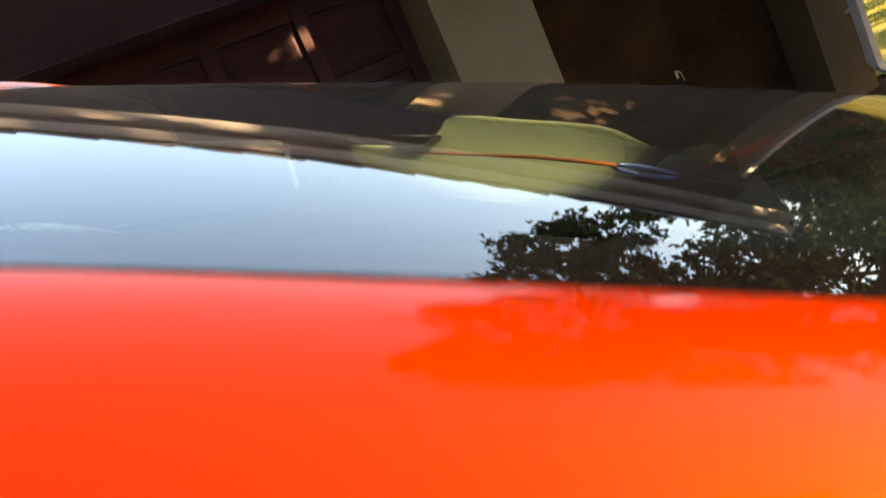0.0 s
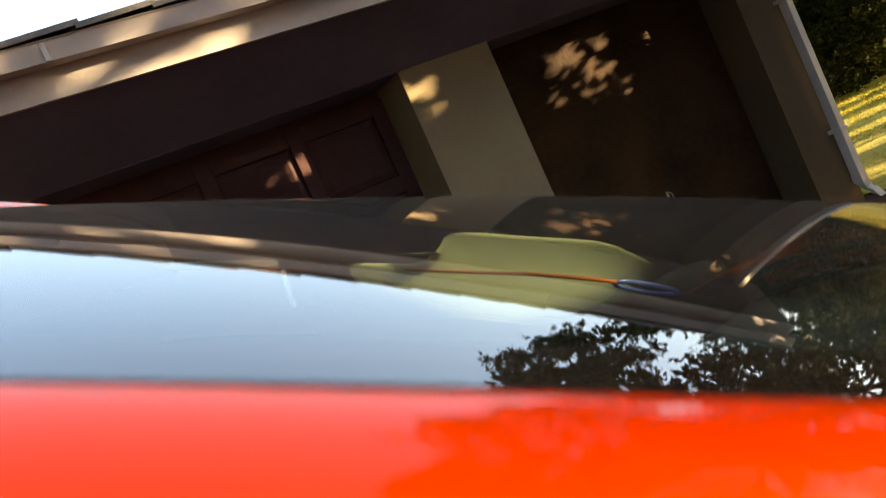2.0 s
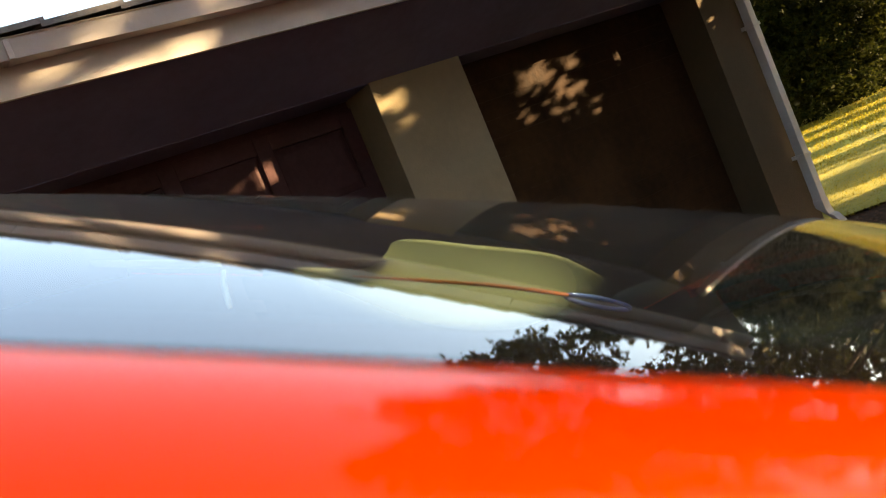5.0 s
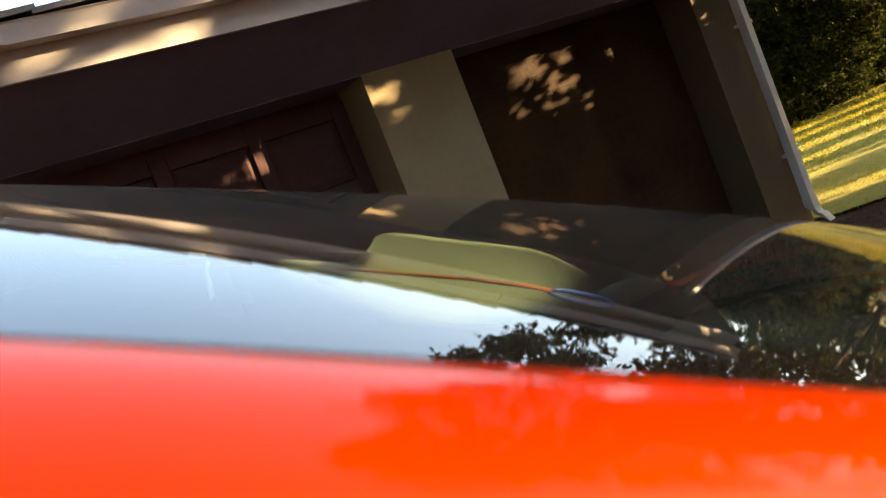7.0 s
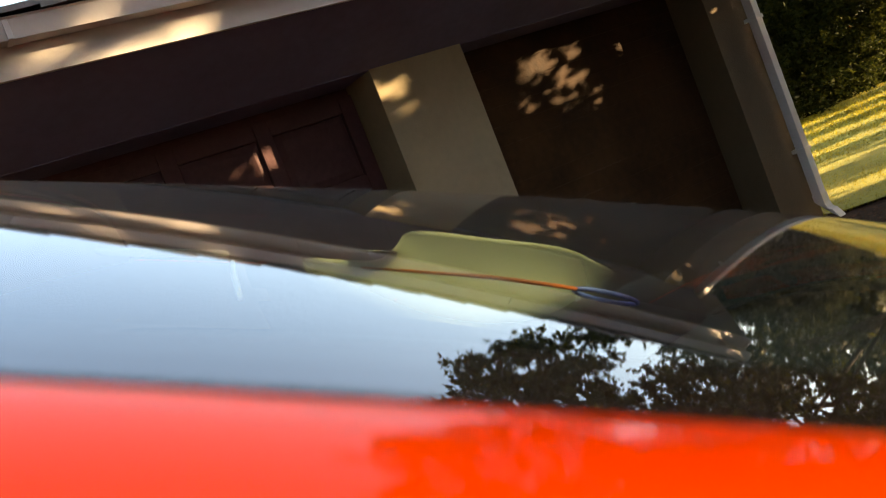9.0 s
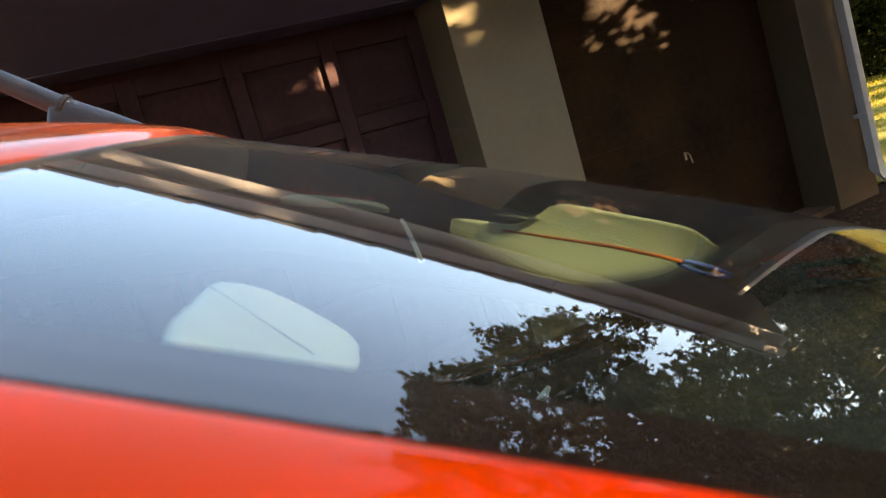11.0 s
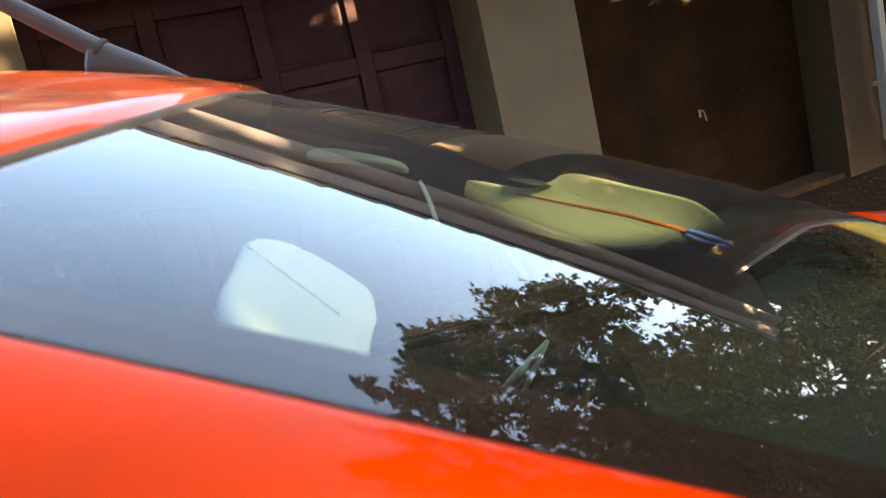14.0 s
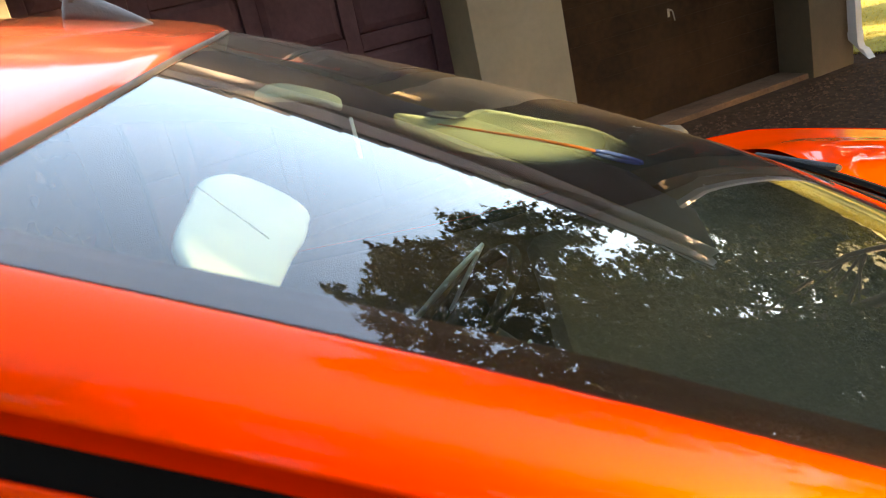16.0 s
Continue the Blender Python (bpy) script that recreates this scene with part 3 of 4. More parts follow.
def outside_crown(p):
    d = Vector(p) - OVER_CAR
    az, el = math.degrees(math.atan2(d.y, d.x)), math.degrees(math.atan2(d.z, math.hypot(d.x, d.y)))
    sky_gap = math.hypot(az - 36.2, el - 16.0) < 1.4 or math.hypot(az - 39.9, el - 15.6) < 0.9 or math.hypot(az - 30.8, el - 15.6) < 0.7 or math.hypot(az - 29.6, el - 19.3) < 0.7
    return sky_gap or az > np.interp(el, [e[0] for e in EDGE], [e[1] for e in EDGE]) - 0.7


def seen_at(az, el, dist):
    a, e = radians(az), radians(el)
    return np.array(OVER_CAR) + dist * np.array((math.cos(a) * math.cos(e), math.sin(a) * math.cos(e), math.sin(e)))


SPRAY = [seen_at(45.6 + 0.9 * k, 33.6 + 0.3 * (k % 3), 12.5 + 0.2 * k) for k in range(5)]    # a long thin bough
tree("broadleaf_tree", "tall dark-leaved tree standing beyond the garage corner", 9.9, 1.0, 4.6, (5.7, 2.5, 8.7), (3.6, 5.0, 5.6), 1700, 75, 0.125, 5, SUN_GAPS, 0.03, outside_crown, size=(0.18, 0.42), extra=SPRAY)
tree("broadleaf_tree", "low bushy tree beside the lawn behind the garage", 7.8, 1.0, 2.0, (7.9, 0.7, 4.9), (1.9, 2.7, 2.6), 350, 65, 0.125, 6, SUN_GAPS, 0.03)
tree("broadleaf_tree", "broad dark tree at the far end of the lawn", 18.0, 4.8, 3.0, (18.0, 4.8, 6.4), (4.2, 3.2, 6.6), 420, 90, 0.24, 7)
# an unseen shrub added to dim the corner and shape the sun spots
tree("shade_shrub", "small unseen tree added to break up the sun on the garage", 5.0, -1.7, 1.5, (4.9, -2.25, 3.1), (0.9, 1.35, 1.5), 170, 210, 0.085, 41, SUN_GAPS, 0.012)
# unseen trees added to keep sun and sky off the house and the drive
SHADE = ((10.0, -6.6, 5.0, 3.2, 3.5, 4.8, 300, 0.17), (9.6, -4.4, 3.7, 1.8, 1.7, 3.7, 220, 0.17), (10.4, -11.6, 4.6, 2.4, 2.8, 4.6, 240, 0.17), (10.0, -16.2, 6.0, 3.4, 3.6, 6.0, 90, 0.36), (5.0, -14.5, 8.0, 3.8, 3.4, 8.6, 90, 0.36),
         (-1.0, -14.0, 8.0, 3.8, 3.4, 9.0, 90, 0.36), (-7.0, -13.5, 8.0, 3.8, 3.4, 9.0, 90, 0.36), (-12.5, -10.5, 8.0, 3.6, 3.8, 8.6, 90, 0.36), (-14.0, -4.0, 7.5, 3.4, 3.8, 7.8, 90, 0.36))
for k, (tx_, ty_, tz_, rx_, ry_, rz_, per_, lf_) in enumerate(SHADE):
    tree("shade_tree", "unseen dense tree added to shade the house and the drive", tx_, ty_, 2.2, (tx_, ty_, tz_), (rx_, ry_, rz_), 420, per_, lf_, 8 + k, SUN_GAPS, 0.08, None, "trees round the drive")
# an unseen row, added so that its shadows stripe the lawn
for k in range(7):
    tx_, ty_ = 20.5 + 0.425 * 1.7 * (k - 3), -3.2 + 0.905 * 1.7 * (k - 3)
    tree("stripe_tree", "unseen columnar tree added to stripe the lawn with shadow", tx_, ty_, 3.0, (tx_, ty_, 4.8), (0.28, 0.28, 4.6), 130, 130, 0.20, 20 + k, SUN_GAPS, 0.09, None, "row of columnar trees")


def hedge():
    rs = np.random.RandomState(31)
    cs, rr = [], []
    for k in range(1500):
        x = rs.uniform(7.5, 30.0)
        base = 7.0 + 0.015 * (x - 12) ** 2
        z = rs.uniform(0.1, 4.5)
        cs.append((x, base + rs.uniform(0.0, 0.5) + 0.10 * z + 0.4 * noise.noise((x * 0.8, z * 0.8, 1)), z)); rr.append(rs.uniform(0.3, 0.7))
    return tagged(leaf_cloud("hedge", cs, rr, 110, 0.12, M_HEDGE, rs, droop=0.3), "tall dark green conifer hedge behind the lawn", "hedge", kind="stuff")


hedge()
# a plain box backs the leaves; its dark colour paints the inner shade
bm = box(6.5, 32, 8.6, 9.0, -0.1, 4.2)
tagged(part("hedge_core", bm, mat("hedge_shade", (0.02, 0.028, 0.012), 0.95)), "plain dark box behind the hedge leaves, standing in for inner shade", "hedge", kind="stuff")


# ---- car ----
HEADING = 29.113
CAR = pose(-3.2053, -3.9341, 0, 0, 0, -HEADING)
MID = 0.17                                                # the car's centre line in its own frame


def glass_z(x, y):
    X = x + 0.045 + 0.31 * y * y
    q = max(abs(y) - 0.12, 0.0)
    return 1.4623 - 0.4094 * X - 0.0177 * X * X - 0.0598 * y * y + 0.0178 * X * y * y - 0.1436 * y ** 4 - 0.0986 * X ** 3 + 0.1435 * q * q


seam = lambda y: -0.062 - 0.055 * y - 0.19 * y * y        # where the roof begins
cowl = lambda y: 0.75 - 0.25 * (y - MID) ** 2             # where the windscreen ends


def border(x, sgn):
    """The side of the windscreen: sgn -1 the near, 1 the far one."""
    return MID + sgn * (0.6507 + 0.071 * x)


def screen_point(u, v, lift=0.0):
    x = 0.4
    for _ in range(6):
        y = MID + v * (0.6507 + 0.071 * x)
        x = seam(y) + u * (cowl(y) - seam(y))
    return (x, y, glass_z(x, y) + lift)


def roof_z(x, y):
    s = max(seam(y) - x, 0.0)
    rise = 0.122 * (1 - math.exp(-s / 0.33)) - 0.05 * max(0, s - 0.6) ** 2
    return glass_z(seam(y), y) + 0.007 + rise * (1 - 0.2 * ((y - MID) / 0.65) ** 2)


def half_width(x):
    return 0.86 * (1 - 0.15 * abs((x + 0.2) / 1.85) ** 3.2)


def belt(x):
    t = min(1, max(0, (x - 0.1) / 0.6))
    return 0.97 + 0.07 * t * t * (3 - 2 * t) - 0.16 * max(0, x - 0.75) - 0.10 * max(0, x - 0.75) ** 2


WHEELS = (0.98, -1.48)


def car_body(car):
    # sides with wheel arches
    st = lin(-2.04, 1.64, 120)
    for sgn in (-1, 1):
        rings = []
        for x in st:
            w, top = half_width(x), belt(x)
            lo = 0.22 + 0.10 * max(0, abs(x + 0.2) - 1.5)
            for c in WHEELS:
                if abs(x - c) < 0.355:
                    lo = max(lo, 0.30 + math.sqrt(0.355 ** 2 - (x - c) ** 2))
            prof = []
            for k in lin(0, 1, 14):
                z = lo + (top - lo) * k
                h = (z - 0.22) / (top - 0.22)
                y = w - 0.045 * (1 - h) ** 3 - 0.075 * max(0, h - 0.72) ** 2 / 0.08 + 0.012 * math.exp(-((h - 0.80) / 0.03) ** 2)
                prof.append((x, MID + sgn * y, z))
            rings.append(prof)
        part("side_panel", loft(rings), M_PAINT, car, smooth=True)
        # arch liner and wheel
        for c in WHEELS:
            w = half_width(c)
            ring = lambda y: [(c + 0.37 * math.cos(a), MID + y, 0.30 + 0.37 * math.sin(a)) for a in lin(0, math.pi, 17)]
            part("wheel_arch", loft([ring(sgn * (w - 0.02)), ring(sgn * (w - 0.25))]), M_PLASTIC, car)
            wh = part("wheel", loft([[(c + r * math.cos(a), MID + sgn * (w + y), 0.30 + r * math.sin(a)) for a in lin(0, 2 * math.pi, 33)[:-1]] for r, y in
                                     ((0.20, -0.19), (0.29, -0.19), (0.305, -0.17), (0.305, -0.03), (0.29, -0.01), (0.205, -0.012), (0.20, -0.03))], True), M_TYRE, car, "black rubber tyre", True)
            part("rim", loft([[(c + r * math.cos(a), MID + sgn * (w + y), 0.30 + r * math.sin(a)) for a in lin(0, 2 * math.pi, 33)[:-1]] for r, y in
                              ((0.205, -0.02), (0.19, -0.03), (0.185, -0.10), (0.06, -0.04), (0.05, -0.02), (0.01, -0.02))], True), M_SILVER, wh, "silver rim", True)
            for k in range(5):
                a = k * 2 * math.pi / 5
                part("spoke", tube([(c + 0.04 * math.cos(a), MID + sgn * (w - 0.03), 0.30 + 0.04 * math.sin(a)), (c + 0.19 * math.cos(a), MID + sgn * (w - 0.035), 0.30 + 0.19 * math.sin(a))], 0.02, 8), M_SILVER, wh)
        # belt flange, seals and side glass
        rings = [[(x, MID + sgn * (half_width(x) - 0.072), belt(x) - 0.002), (x, MID + sgn * (half_width(x) - 0.115), belt(x) + 0.004), (x, MID + sgn * (half_width(x) - 0.125), belt(x) - 0.03)] for x in lin(-1.75, 0.62, 30)]
        part("belt_seal", loft(rings), M_RUBBER, car, smooth=True)
    # bonnet
    def hood(u, v):
        x = 0.755 + (1.58 - 0.755) * u - 0.10 * v * v * u - 0.16 * v * v * (1 - u)
        y = MID + v * (half_width(x) - 0.068)
        z = belt(x) + 0.038 * (1 - v * v) + 0.012 * math.exp(-((abs(v) - 0.62) / 0.10) ** 2) - 0.002
        return (x, y, z)
    part("bonnet", grid(hood, lin(0, 1, 24), lin(-1, 1, 41)), M_PAINT, car, "glossy red-orange bonnet", True)
    def nose(u, v):
        x0, y0, z0 = hood(1, v)
        a = u * 1.0
        return (x0 + 0.10 * math.sin(a * math.pi * 0.75) + 0.02, MID + (y0 - MID) * (1 + 0.06 * math.sin(a * 2.6)), z0 - (z0 - 0.20) * a)
    part("front_bumper", grid(nose, lin(0, 1, 14), lin(-1, 1, 31)), M_PAINT, car, smooth=True)
    part("grille", box(1.62, 1.70, MID - 0.42, MID + 0.42, 0.36, 0.50, 0.02), M_PLASTIC, car, "black plastic grille")
    for sgn in (-1, 1):
        part("headlight", grid(lambda u, v: (1.50 + 0.17 * u - 0.04 * v, MID + sgn * (0.72 - 0.26 * u + 0.02 * v), 0.84 - 0.12 * v - 0.04 * u), lin(0, 1, 8), lin(0, 1, 6)), M_SILVER, car, "clear headlight", True)
    # roof with a rounded front lip
    ra, rb = MID - 0.652, MID + 0.652
    rows = []
    for s, dz in ((0, -0.006), (0.003, 0.0030), (0.009, 0.0060), (0.018, 0.0072)):
        rows.append([(seam(v) - s, v, glass_z(seam(v), v) + dz + 0.30 * s) for v in lin(ra, rb, 51)])
    for s in lin(0.04, 1.60, 40):
        rows.append([(seam(v) - s, v, roof_z(seam(v) - s, v)) for v in lin(ra, rb, 51)])
    part("roof", loft(rows), M_ROOF, car, "glossy red-orange roof panel", True)
    rows = [[(seam(v) - s, v, roof_z(seam(v) - s, v) - 0.012 - 0.024 * min(1, s / 0.2)) for v in lin(ra - 0.01, rb + 0.01, 15)] for s in [-0.004, 0.01] + lin(0.04, 1.58, 18)]
    part("headlining", loft(rows), M_PALE, car, "pale cloth headlining", True)
    # tailgate and rear bumper
    def tail(u, v):
        x0 = seam(MID + v * 0.65) - 1.60
        z0 = roof_z(x0, MID + v * 0.652)
        w = 0.652 + (0.80 - 0.652) * min(1, u * 1.6)
        return (x0 + (-2.06 - x0) * u ** 0.7, MID + v * w, z0 + (0.30 - z0) * u)
    part("tailgate", grid(tail, lin(0.42, 1, 14), lin(-1, 1, 21)), M_PAINT, car, smooth=True)
    part("rear_window", grid(tail, lin(0.0, 0.42, 8), lin(-1, 1, 21)), M_BLOCKGLASS, car, "dark rear window", True)
    # roof rails and pillars: one rounded section along the windscreen border and the roof side
    sec, a, b = [(0.010, -0.0015), (0.0085, 0.0008), (0.0065, 0.0016), (0.005, 0.0019)], 0.005, 0.0019
    for k in range(22):                                   # the slope grows slowly over the flat top, then fast round the outer edge
        d = -0.062 / 24
        a += d
        w = (0.005 - a) / 0.062
        b += d * math.tan(radians(3 + 28 * w + 56 * w ** 4))
        sec.append((a, b))
    sec += [(a - 0.0008, b - 0.0025), (a - 0.0004, b - 0.0040), (a + 0.0022, b - 0.0042), (a + 0.0026, b - 0.0150), (a + 0.0060, b - 0.020)]
    for sgn in (-1, 1):
        sx = seam(border(-0.05, sgn))

        def path(x, sgn=sgn, sx=sx):
            if x >= sx:
                return border(x, sgn), glass_z(x, border(x, sgn))
            return border(sx, sgn), roof_z(x, border(sx, sgn)) - 0.006
        rings = [[(x, path(x)[0] - sgn * a, path(x)[1] + b - (0.005 if sgn > 0 else 0.0)) for a, b in sec] for x in lin(0.70, -1.66, 130)]
        part("roof_rail", loft(rings), M_PAINT, car, "glossy red-orange windscreen pillar and roof rail", True)
        rings = [[(x, path(x)[0] + sgn * a, path(x)[1] - b) for a, b in ((-sec[-1][0] - 0.001, -sec[-1][1] - 0.002), (-sec[-1][0] + 0.002, -sec[-1][1] + 0.004), (-sec[-1][0] + 0.003, -sec[-1][1] + 0.022), (0.060, 0.080), (0.0, 0.06))] for x in lin(0.66, -1.66, 90)]
        part("door_frame_seal", loft(rings), M_RUBBER, car, smooth=True)
        rings = [[(x, path(x)[0] + sgn * a, path(x)[1] - b) for a, b in ((0.0505, 0.072), (0.0520, 0.0695), (0.0540, 0.0705), (0.0552, 0.075), (0.0563, 0.082), (0.0570, 0.090))] for x in lin(0.66, -1.66, 90)]
        part("door_frame", loft(rings), M_PAINT, car, "painted upper frame of the door", True)
        rings = [[(x, path(x)[0] + sgn * a, path(x)[1] - b) for a, b in ((0.0565, 0.089), (0.062, 0.094), (0.087, 0.124), (0.089, 0.150), (0.070, 0.155), (0.045, 0.05))] for x in lin(0.66, -1.66, 90)]
        part("window_seal", loft(rings), M_RUBBER, car, smooth=True)
        rings = [[(x, path(x)[0] - sgn * a, path(x)[1] - b) for a, b in (((-0.03, 0.012), (0.020, 0.010), (0.034, 0.05), (0.0, 0.11)) if sgn < 0 else ((0.013, -0.003), (0.022, 0.006), (0.034, 0.05), (0.0, 0.11)))] for x in lin(-0.04, -1.60, 30)]
        part("roof_side_trim", loft(rings), M_DASH, car, smooth=True)
        def side(x, k, inset=0.0, path=path, sgn=sgn):
            a = path(x)[0] + sgn * (0.066 - inset)
            b = MID + sgn * (half_width(x) - 0.118 - inset)
            return (x, a * (1 - k) + b * k + sgn * 0.02 * math.sin(k * math.pi), (path(x)[1] - 0.10) * (1 - k) + (belt(x) - 0.02) * k)
        for xa, xb, nm in ((0.64, -0.50, "front_side_window"), (-0.60, -1.30, "rear_side_window")):
            part(nm, loft([[side(x, k) for k in lin(0, 1, 8)] for x in lin(xa, xb, 20)]), M_SIDEGLASS if sgn > 0 and xa > 0 else M_BLOCKGLASS, car, smooth=True)
        part("door_pillar", loft([[side(x, k, -0.003) for k in lin(0, 1, 8)] for x in (-0.49, -0.61)]), M_PLASTIC, car, smooth=True)
        part("rear_pillar", loft([[side(x, k, -0.003) for k in lin(0, 1, 8)] for x in lin(-1.29, -1.70, 6)]), M_PAINT, car, smooth=True)
    # floor pan, bulkhead
    part("floor_pan", box(-1.90, 1.55, MID - 0.72, MID + 0.72, 0.20, 0.26), M_PLASTIC, car)
    part("bulkhead", box(0.72, 0.76, MID - 0.72, MID + 0.72, 0.26, 0.97), M_PLASTIC, car)


def windscreen(car):
    ob = part("windscreen", grid(lambda u, v: screen_point(u, v), lin(0.012, 1, 170), lin(-0.985, 0.985, 221)), M_GLASS, car, "tinted laminated windscreen reflecting sky and trees", True)
    rows = [[(seam(y) + d, y, glass_z(seam(y) + d, y) + h) for d, h in ((-0.003, -0.004), (0.000, 0.0004), (0.0020, 0.0006), (0.0036, 0.0002), (0.0036, -0.003))] for y in lin(MID - 0.64, MID + 0.64, 41)]
    part("windscreen_seal", loft(rows), M_SEAL, ob, "dusty grey rubber seal", True)
    for sgn in (-1, 1):
        rows = [[(x, border(x, sgn) - sgn * a, glass_z(x, border(x, sgn) - sgn * a) + h) for a, h in (((-0.002, 0.0002), (0.003, 0.0002), (0.007, 0.0), (0.008, -0.003)) if sgn < 0 else ((-0.006, 0.0020), (0.004, 0.0025), (0.012, 0.0015), (0.014, -0.006)))] for x in lin(-0.03, 0.68, 40)]
        part("side_seal", loft(rows), M_RUBBER, ob, smooth=True)
    rows = [[(cowl(y) + d, y, glass_z(cowl(y), y) + h) for d, h in ((-0.03, 0.014), (0.0, 0.004), (0.03, -0.015), (0.09, -0.04))] for y in lin(MID - 0.66, MID + 0.66, 31)]
    part("cowl_panel", loft(rows), M_PLASTIC, car, "black plastic cowl under the windscreen", True)
    # wipers resting along the lower edge
    for y0, y1 in ((0.10, 0.74), (-0.44, 0.06)):
        pts = [(cowl(y) - 0.03 - 0.03 * k, y, glass_z(cowl(y) - 0.03 - 0.03 * k, y) + 0.012) for k, y in ((i / 9, y0 + (y1 - y0) * i / 9) for i in range(10))]
        w = part("wiper", tube(pts, 0.005, 6), M_RUBBER, car, "black wiper blade")
        arm = [(cowl(y1) + 0.06, y1 + 0.02, glass_z(cowl(y1), y1) + 0.01), (cowl(y1) + 0.0, y1 - 0.08, glass_z(cowl(y1), y1 - 0.06) + 0.035), (pts[4][0], pts[4][1], pts[4][2] + 0.012)]
        part("wiper_arm", tube(arm, [0.009, 0.007, 0.005], 8), M_PLASTIC, w)
    return ob


def antenna(car):
    """A shark-like foot that leans back, and a thick rubber rod."""
    y0 = 0.235
    rings = []
    for x, h, w in ((-0.153, 0.001, 0.002), (-0.170, 0.009, 0.0075), (-0.190, 0.018, 0.0115), (-0.212, 0.027, 0.0135), (-0.232, 0.036, 0.0135), (-0.243, 0.034, 0.013), (-0.250, 0.016, 0.0125), (-0.252, 0.0, 0.012)):
        z = roof_z(x, y0)
        rings.append([(x, y0 + w * math.cos(a), z - 0.004 + (h + 0.004) * max(0.0, math.sin(a)) ** 0.6) for a in lin(-0.05, math.pi + 0.05, 15)])
    b = part("antenna_base", loft(rings, True, True), M_GREY_ANT, car, "grey plastic antenna foot", True)
    part("collar", tube([(-0.2315, y0, 1.5435), (-0.2355, y0, 1.5467)], 0.0128, 16), M_SEAL, b)
    part("mast", tube([(-0.224, y0, 1.538), (-0.239, y0, 1.5495), (-0.325, y0, 1.619), (-0.55, y0, 1.801)], [0.0105, 0.0105, 0.0095, 0.007], 14), M_GREY_ANT, b, "grey rubber antenna rod", True)


def pad(outline, drop, thick):
    """A flat rounded pad that follows the windscreen at a depth below it."""
    bm = bmesh.new()
    for _ in range(2):                                    # rounds the corners
        outline = [tuple(p[i] * (1 - w) + q[i] * w for i in (0, 1)) for p, q in zip(outline, outline[1:] + outline[:1]) for w in (0.25, 0.75)]
    n = len(outline)
    cx, cy = sum(p[0] for p in outline) / n, sum(p[1] for p in outline) / n
    ring = lambda k, d: [bm.verts.new((cx + (x - cx) * k, cy + (y - cy) * k, glass_z(cx + (x - cx) * k, cy + (y - cy) * k) - drop - d)) for x, y in outline]
    rs_ = [ring(0.5, 0.0), ring(0.9, 0.0005), ring(0.98, thick * 0.15), ring(1.0, max(0.002, thick * 0.4)), ring(0.98, thick * 0.8), ring(0.5, thick)]
    for a, b in zip(rs_, rs_[1:]):
        for i in range(n):
            bm.faces.new((a[i], a[(i + 1) % n], b[(i + 1) % n], b[i]))
    bm.faces.new(rs_[0][::-1]), bm.faces.new(rs_[-1])
    bmesh.ops.recalc_face_normals(bm, faces=bm.faces[:])
    return bm


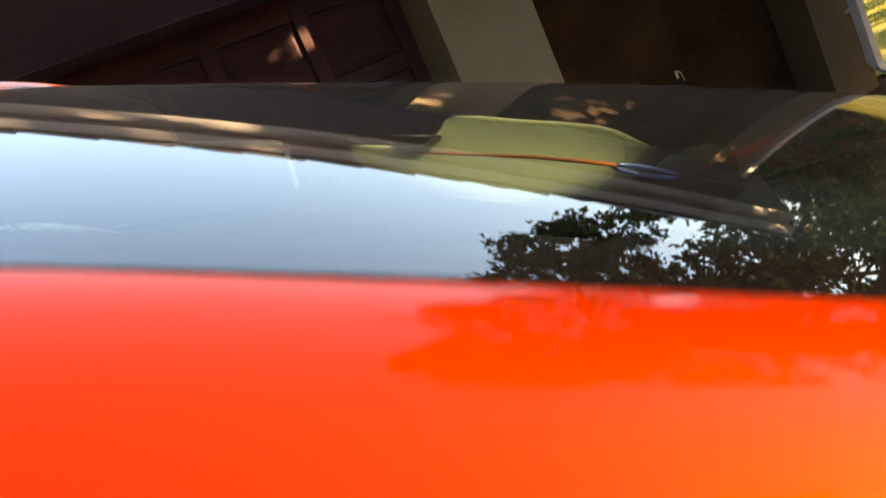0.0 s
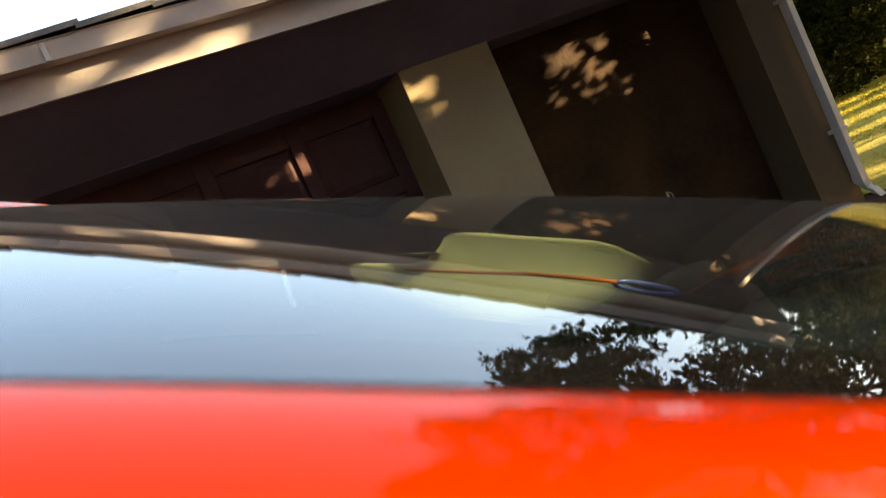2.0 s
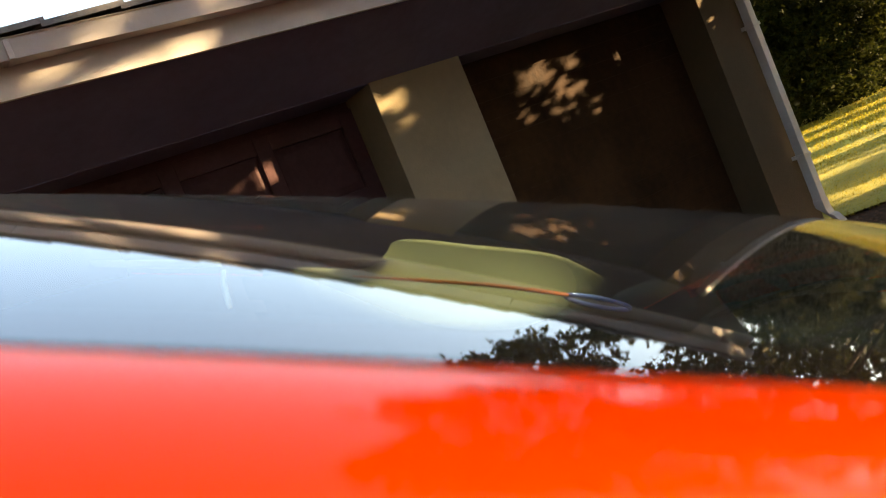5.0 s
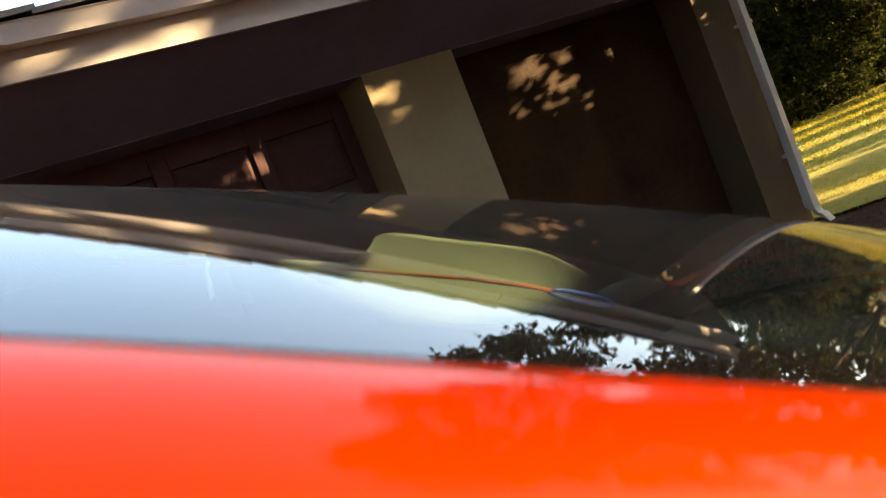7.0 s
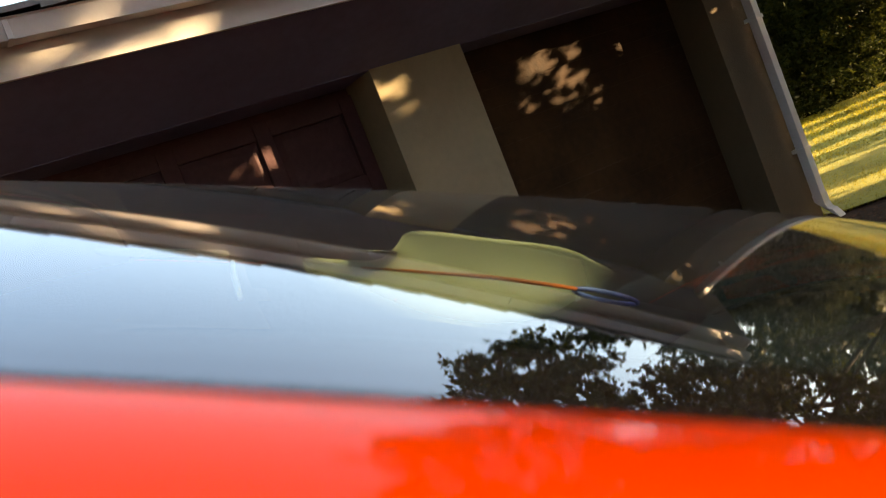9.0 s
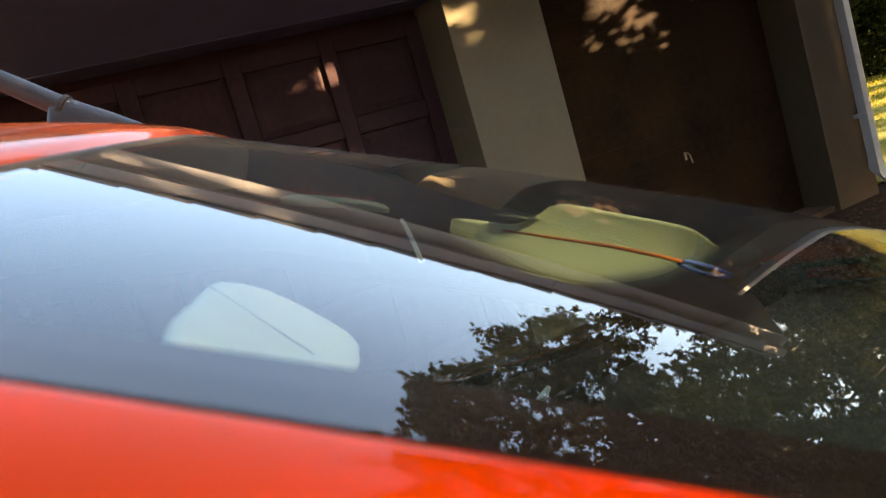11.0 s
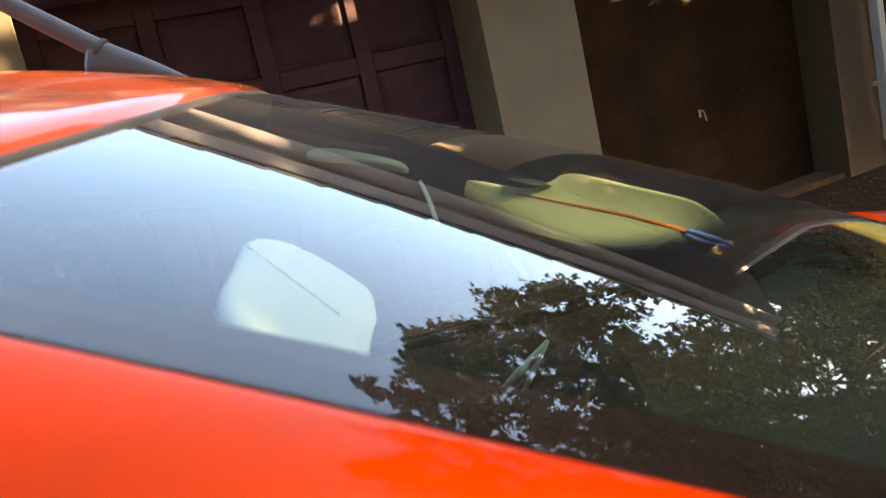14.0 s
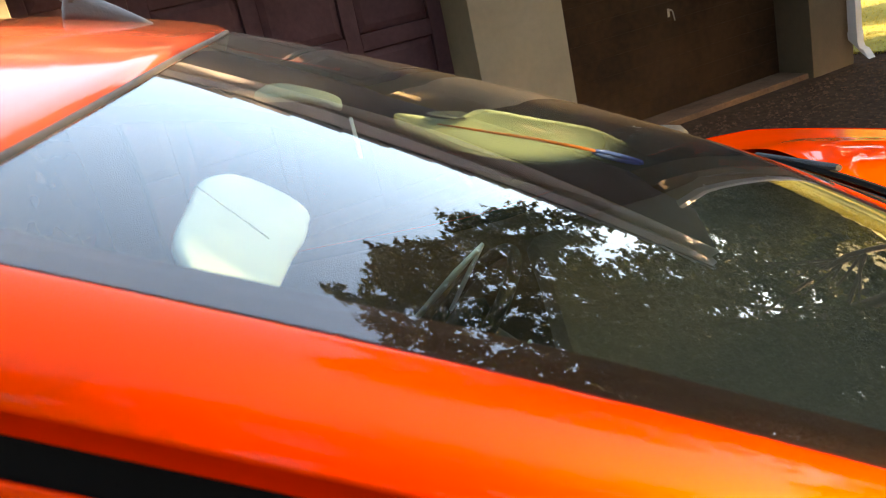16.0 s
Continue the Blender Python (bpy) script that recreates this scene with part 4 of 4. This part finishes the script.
def interior(car):
    def dash(u, v):
        x = 0.27 + (0.76 - 0.27) * u - 0.10 * v * v * u
        return (x, MID + v * 0.70, 0.955 + 0.075 * u - 0.03 * v * v + 0.04 * math.exp(-((v - 0.55) / 0.24) ** 2) * math.exp(-((u - 0.15) / 0.25) ** 2))
    part("dashboard", grid(dash, lin(0, 1, 20), lin(-1, 1, 31)), M_DASH, car, "dark soft dashboard top", True)
    rows = [[(0.27 + a, MID + v * 0.70, z + (0.04 * math.exp(-((v - 0.55) / 0.24) ** 2) - 0.03 * v * v) * (z > 0.9)) for a, z in ((0, 0.955), (-0.02, 0.93), (0.0, 0.78), (0.10, 0.55))] for v in lin(-1, 1, 31)]
    part("dashboard_front", loft(rows), M_DASH, car, smooth=True)
    # steering wheel on the far side
    c, n = Vector((0.095, 0.60, 0.875)), Vector((-0.68, 0, 0.73)).normalized()
    a, b = Vector((0, 1, 0)), Vector((0.73, 0, 0.68)).normalized()
    sw = part("steering_wheel", tube([c + 0.170 * (a * math.cos(t) + b * math.sin(t)) for t in lin(0, 2 * math.pi, 37)], 0.013, 10), M_WHEEL, car, "black steering wheel with silver spokes", True)
    part("hub", tube([c - n * 0.05, c - n * 0.01, c + n * 0.012], [0.05, 0.075, 0.055], 20), M_WHEEL, sw, smooth=True)
    for pts, r in ((((0.168, 0.990), (0.105, 0.942), (0.014, 0.868)), 0.0075), (((0.168, 0.988), (0.135, 0.945), (0.080, 0.868)), 0.005), ):
        part("spoke", tube([(x, 0.74, z - 0.012) for x, z in pts], [r * 0.5, r, r * 0.8], 8), M_SILVER, sw, "silver spoke trim", True)
    part("centre_trim", tube([(0.216, 0.300, 0.970), (0.205, 0.302, 0.952), (0.180, 0.306, 0.924), (0.150, 0.310, 0.895)], [0.002, 0.008, 0.010, 0.007], 8), M_SILVER, car, "silver trim of the centre console", True)
    part("centre_trim", tube([(0.214, 0.301, 0.966), (0.200, 0.305, 0.930), (0.203, 0.308, 0.900), (0.209, 0.310, 0.866)], [0.002, 0.004, 0.005, 0.005], 8), M_SILVER, car, "silver trim of the centre console", True)
    part("column", tube([c - n * 0.04, c - n * 0.26], 0.045, 14), M_PLASTIC, sw, smooth=True)
    # seats
    for y in (MID - 0.37, MID + 0.37):
        prof = lambda z, w, d, x: [(x - 0.12 + d * math.sin(t) * 0.5, y + w * math.copysign(abs(math.cos(t)) ** 0.5, math.cos(t)), z) for t in lin(0, 2 * math.pi, 21)[:-1]]
        st = part("front_seat", loft([prof(0.50, 0.23, 0.16, -0.42), prof(0.70, 0.25, 0.17, -0.47), prof(0.90, 0.24, 0.14, -0.55), prof(1.00, 0.18, 0.11, -0.60), prof(1.03, 0.12, 0.06, -0.61)], True, True), M_SEAT, car, "dark cloth front seat", True)
        part("headrest", loft([prof(1.06, 0.11, 0.07, -0.62), prof(1.08, 0.135, 0.10, -0.63), prof(1.15, 0.13, 0.10, -0.65), prof(1.18, 0.09, 0.06, -0.66)], True, True), M_SEAT, st, smooth=True)
        part("cushion", box(-0.52, 0.02, y - 0.25, y + 0.25, 0.34, 0.52, 0.05), M_SEAT, st)
    part("rear_bench", box(-1.50, -1.30, MID - 0.60, MID + 0.60, 0.40, 1.02, 0.06), M_SEAT, car, "dark cloth rear bench")
    # sun visors folded down behind the glass
    near = [(0.017, -0.348), (0.006, -0.305), (-0.006, -0.245), (-0.020, -0.18), (-0.032, -0.12), (-0.041, -0.02), (-0.039, 0.045), (-0.024, 0.108), (-0.006, 0.122), (0.006, 0.074), (0.013, 0.025), (0.026, -0.06), (0.034, -0.14), (0.046, -0.24), (0.055, -0.31), (0.061, -0.358), (0.048, -0.378), (0.030, -0.372)]
    vp = lambda x, y, d: (x - 0.756 * d, y - 0.186 * d, 1.379 - 1.2047 * (x + 0.024) - 0.2968 * (y + 0.168) - 0.628 * d)
    for _ in range(2):
        near = [tuple(p[i] * (1 - w) + q[i] * w for i in (0, 1)) for p, q in zip(near, near[1:] + near[:1]) for w in (0.25, 0.75)]
    vr = lambda k, d: [vp(0.008 + (x - 0.008) * k, -0.13 + (y + 0.13) * k, d) for x, y in near]
    vz = part("sun_visor", loft([vr(0.5, 0.0), vr(0.93, 0.0), vr(0.985, 0.0015), vr(1.0, 0.005), vr(0.985, 0.010), vr(0.5, 0.011)], True, True), M_VISOR, car, "pale cloth sun visor folded down", True)
    part("crease", tube([vp(-0.021 + 0.044 * k, -0.180, -0.0002) for k in lin(0, 1, 6)], 0.0005, 5), M_SEAL, vz, "thin grey stitched crease")
    # the far visor: its outline and tilt are placed to fit the camera's view
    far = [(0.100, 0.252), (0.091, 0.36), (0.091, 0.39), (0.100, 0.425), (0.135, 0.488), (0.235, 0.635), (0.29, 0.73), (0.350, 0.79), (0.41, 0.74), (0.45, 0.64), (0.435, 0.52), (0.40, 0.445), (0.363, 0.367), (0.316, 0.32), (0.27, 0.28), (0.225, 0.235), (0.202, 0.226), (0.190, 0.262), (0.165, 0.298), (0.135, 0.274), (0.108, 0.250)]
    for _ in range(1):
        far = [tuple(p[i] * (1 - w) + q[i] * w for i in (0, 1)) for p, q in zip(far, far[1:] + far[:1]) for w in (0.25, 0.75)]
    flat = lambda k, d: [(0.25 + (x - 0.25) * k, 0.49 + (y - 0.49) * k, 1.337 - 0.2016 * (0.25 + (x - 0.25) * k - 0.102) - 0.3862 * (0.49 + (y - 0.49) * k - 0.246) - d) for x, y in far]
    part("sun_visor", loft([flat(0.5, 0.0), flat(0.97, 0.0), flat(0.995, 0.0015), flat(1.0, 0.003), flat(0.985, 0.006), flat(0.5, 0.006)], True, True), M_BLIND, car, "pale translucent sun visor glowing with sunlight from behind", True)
    fz = lambda x, y: 1.337 - 0.2016 * (x - 0.102) - 0.3862 * (y - 0.246) - 0.009
    # an added line for the far pillar's edge, laid here to fit the view
    part("pillar_line", tube([(x, y, fz(x, y)) for x, y in ((0.150, 0.285), (0.20, 0.332), (0.274, 0.401), (0.33, 0.465), (0.380, 0.526))], [0.001, 0.0018, 0.0024, 0.0027, 0.0026], 6), M_RUST_LINE, car, "rust-coloured line standing in for the far pillar's painted edge", True)
    # an added loop paints the far mirror's blue reflection, placed for the camera's view
    streak = [(0.421 + 0.048 * math.cos(a) - 0.010 * math.sin(a), 0.592 + 0.072 * math.cos(a) + 0.007 * math.sin(a)) for a in lin(0.15, 2 * math.pi - 0.15, 29)]
    part("mirror_streak", tube([(x, y, fz(x, y)) for x, y in streak], 0.0034, 8), M_BLUE, car, "blue loop standing in for sky reflected in the far mirror", True)
    # mirror in the middle of the windscreen
    part("rear_view_mirror", pad([(0.138, 0.225), (0.155, 0.232), (0.172, 0.238), (0.188, 0.26), (0.194, 0.29), (0.196, 0.34), (0.180, 0.34), (0.160, 0.29)], 0.046, 0.003), M_PLASTIC, car, "black housing of the rear-view mirror", True)
    part("overhead_console", pad([(-0.040, 0.13), (-0.045, 0.30), (-0.01, 0.31), (0.036, 0.285), (0.053, 0.178), (0.046, 0.165), (0.025, 0.19), (0.0, 0.185), (-0.02, 0.13)], 0.050, 0.008), M_PALE, car, "pale plastic overhead console", True)
    # pillar trims
    for sgn in (-1, 1):
        rows = [[(x, border(x, sgn) - sgn * a, glass_z(x, border(x, sgn) - sgn * a) - h) for a, h in (((0.018, 0.004), (0.03, 0.03), (0.03, 0.085), (0.0, 0.13)) if sgn > 0 else ((0.003, 0.003), (0.030, 0.004), (0.050, 0.006), (0.052, 0.010), (0.040, 0.05), (0.0, 0.13)))] for x in lin(0.64, -0.06, 30)]
        part("pillar_trim", loft(rows), M_TRIM if sgn < 0 else M_WHEEL, car, "dark plastic pillar trim", True)
        rows = [[(x, MID + sgn * (half_width(x) - d), z) for d, z in ((0.13, belt(x) - 0.01), (0.15, 0.93), (0.16, 0.75), (0.12, 0.62), (0.14, 0.35))] for x in lin(0.66, -0.55, 12)]
        part("door_card", loft(rows), M_DASH, car, "moulded door trim", True)
    # far door mirror
    c = Vector((0.540, 1.082, 1.018))
    r = lambda s, x: [(c.x + x + 0.10 * s * math.copysign(abs(math.cos(t)) ** 0.7, math.cos(t)) * 0.45, c.y + 0.10 * s * math.copysign(abs(math.cos(t)) ** 0.7, math.cos(t)), c.z - 0.02 * s * math.cos(t) + 0.034 * s * math.copysign(abs(math.sin(t)) ** 0.7, math.sin(t))) for t in lin(0, 2 * math.pi, 25)[:-1]]
    mr = part("door_mirror", loft([r(0.96, 0.0), r(1.0, 0.01), r(0.97, 0.05), r(0.75, 0.09), r(0.3, 0.11)], True, True), M_PLASTIC, car, "black door mirror housing", True)
    part("mirror_glass", loft([r(0.93, -0.002), r(0.5, -0.003), r(0.1, -0.003)], True), M_BLUE, mr, "mirror glass coloured blue for the sky it reflects", True)
    part("mirror_arm", tube([(0.58, 0.90, 0.98), (0.58, 1.05, 1.005)], [0.03, 0.022], 10), M_PLASTIC, mr, smooth=True)
    part("seat_belt", tube([(0.061 + 0.013 * k, 0.157 - 0.086 * k, 1.353 - 0.029 * k + 0.006 * math.sin(3.1 * k)) for k in lin(0, 1, 9)], 0.0021, 6), M_VISOR, car, "pale woven cord beside the mirror", True)


car = thing("car", "glossy red-orange hatchback parked on the gravel before the garage", "car", CAR)
car_body(car)
windscreen(car)
antenna(car)
interior(car)
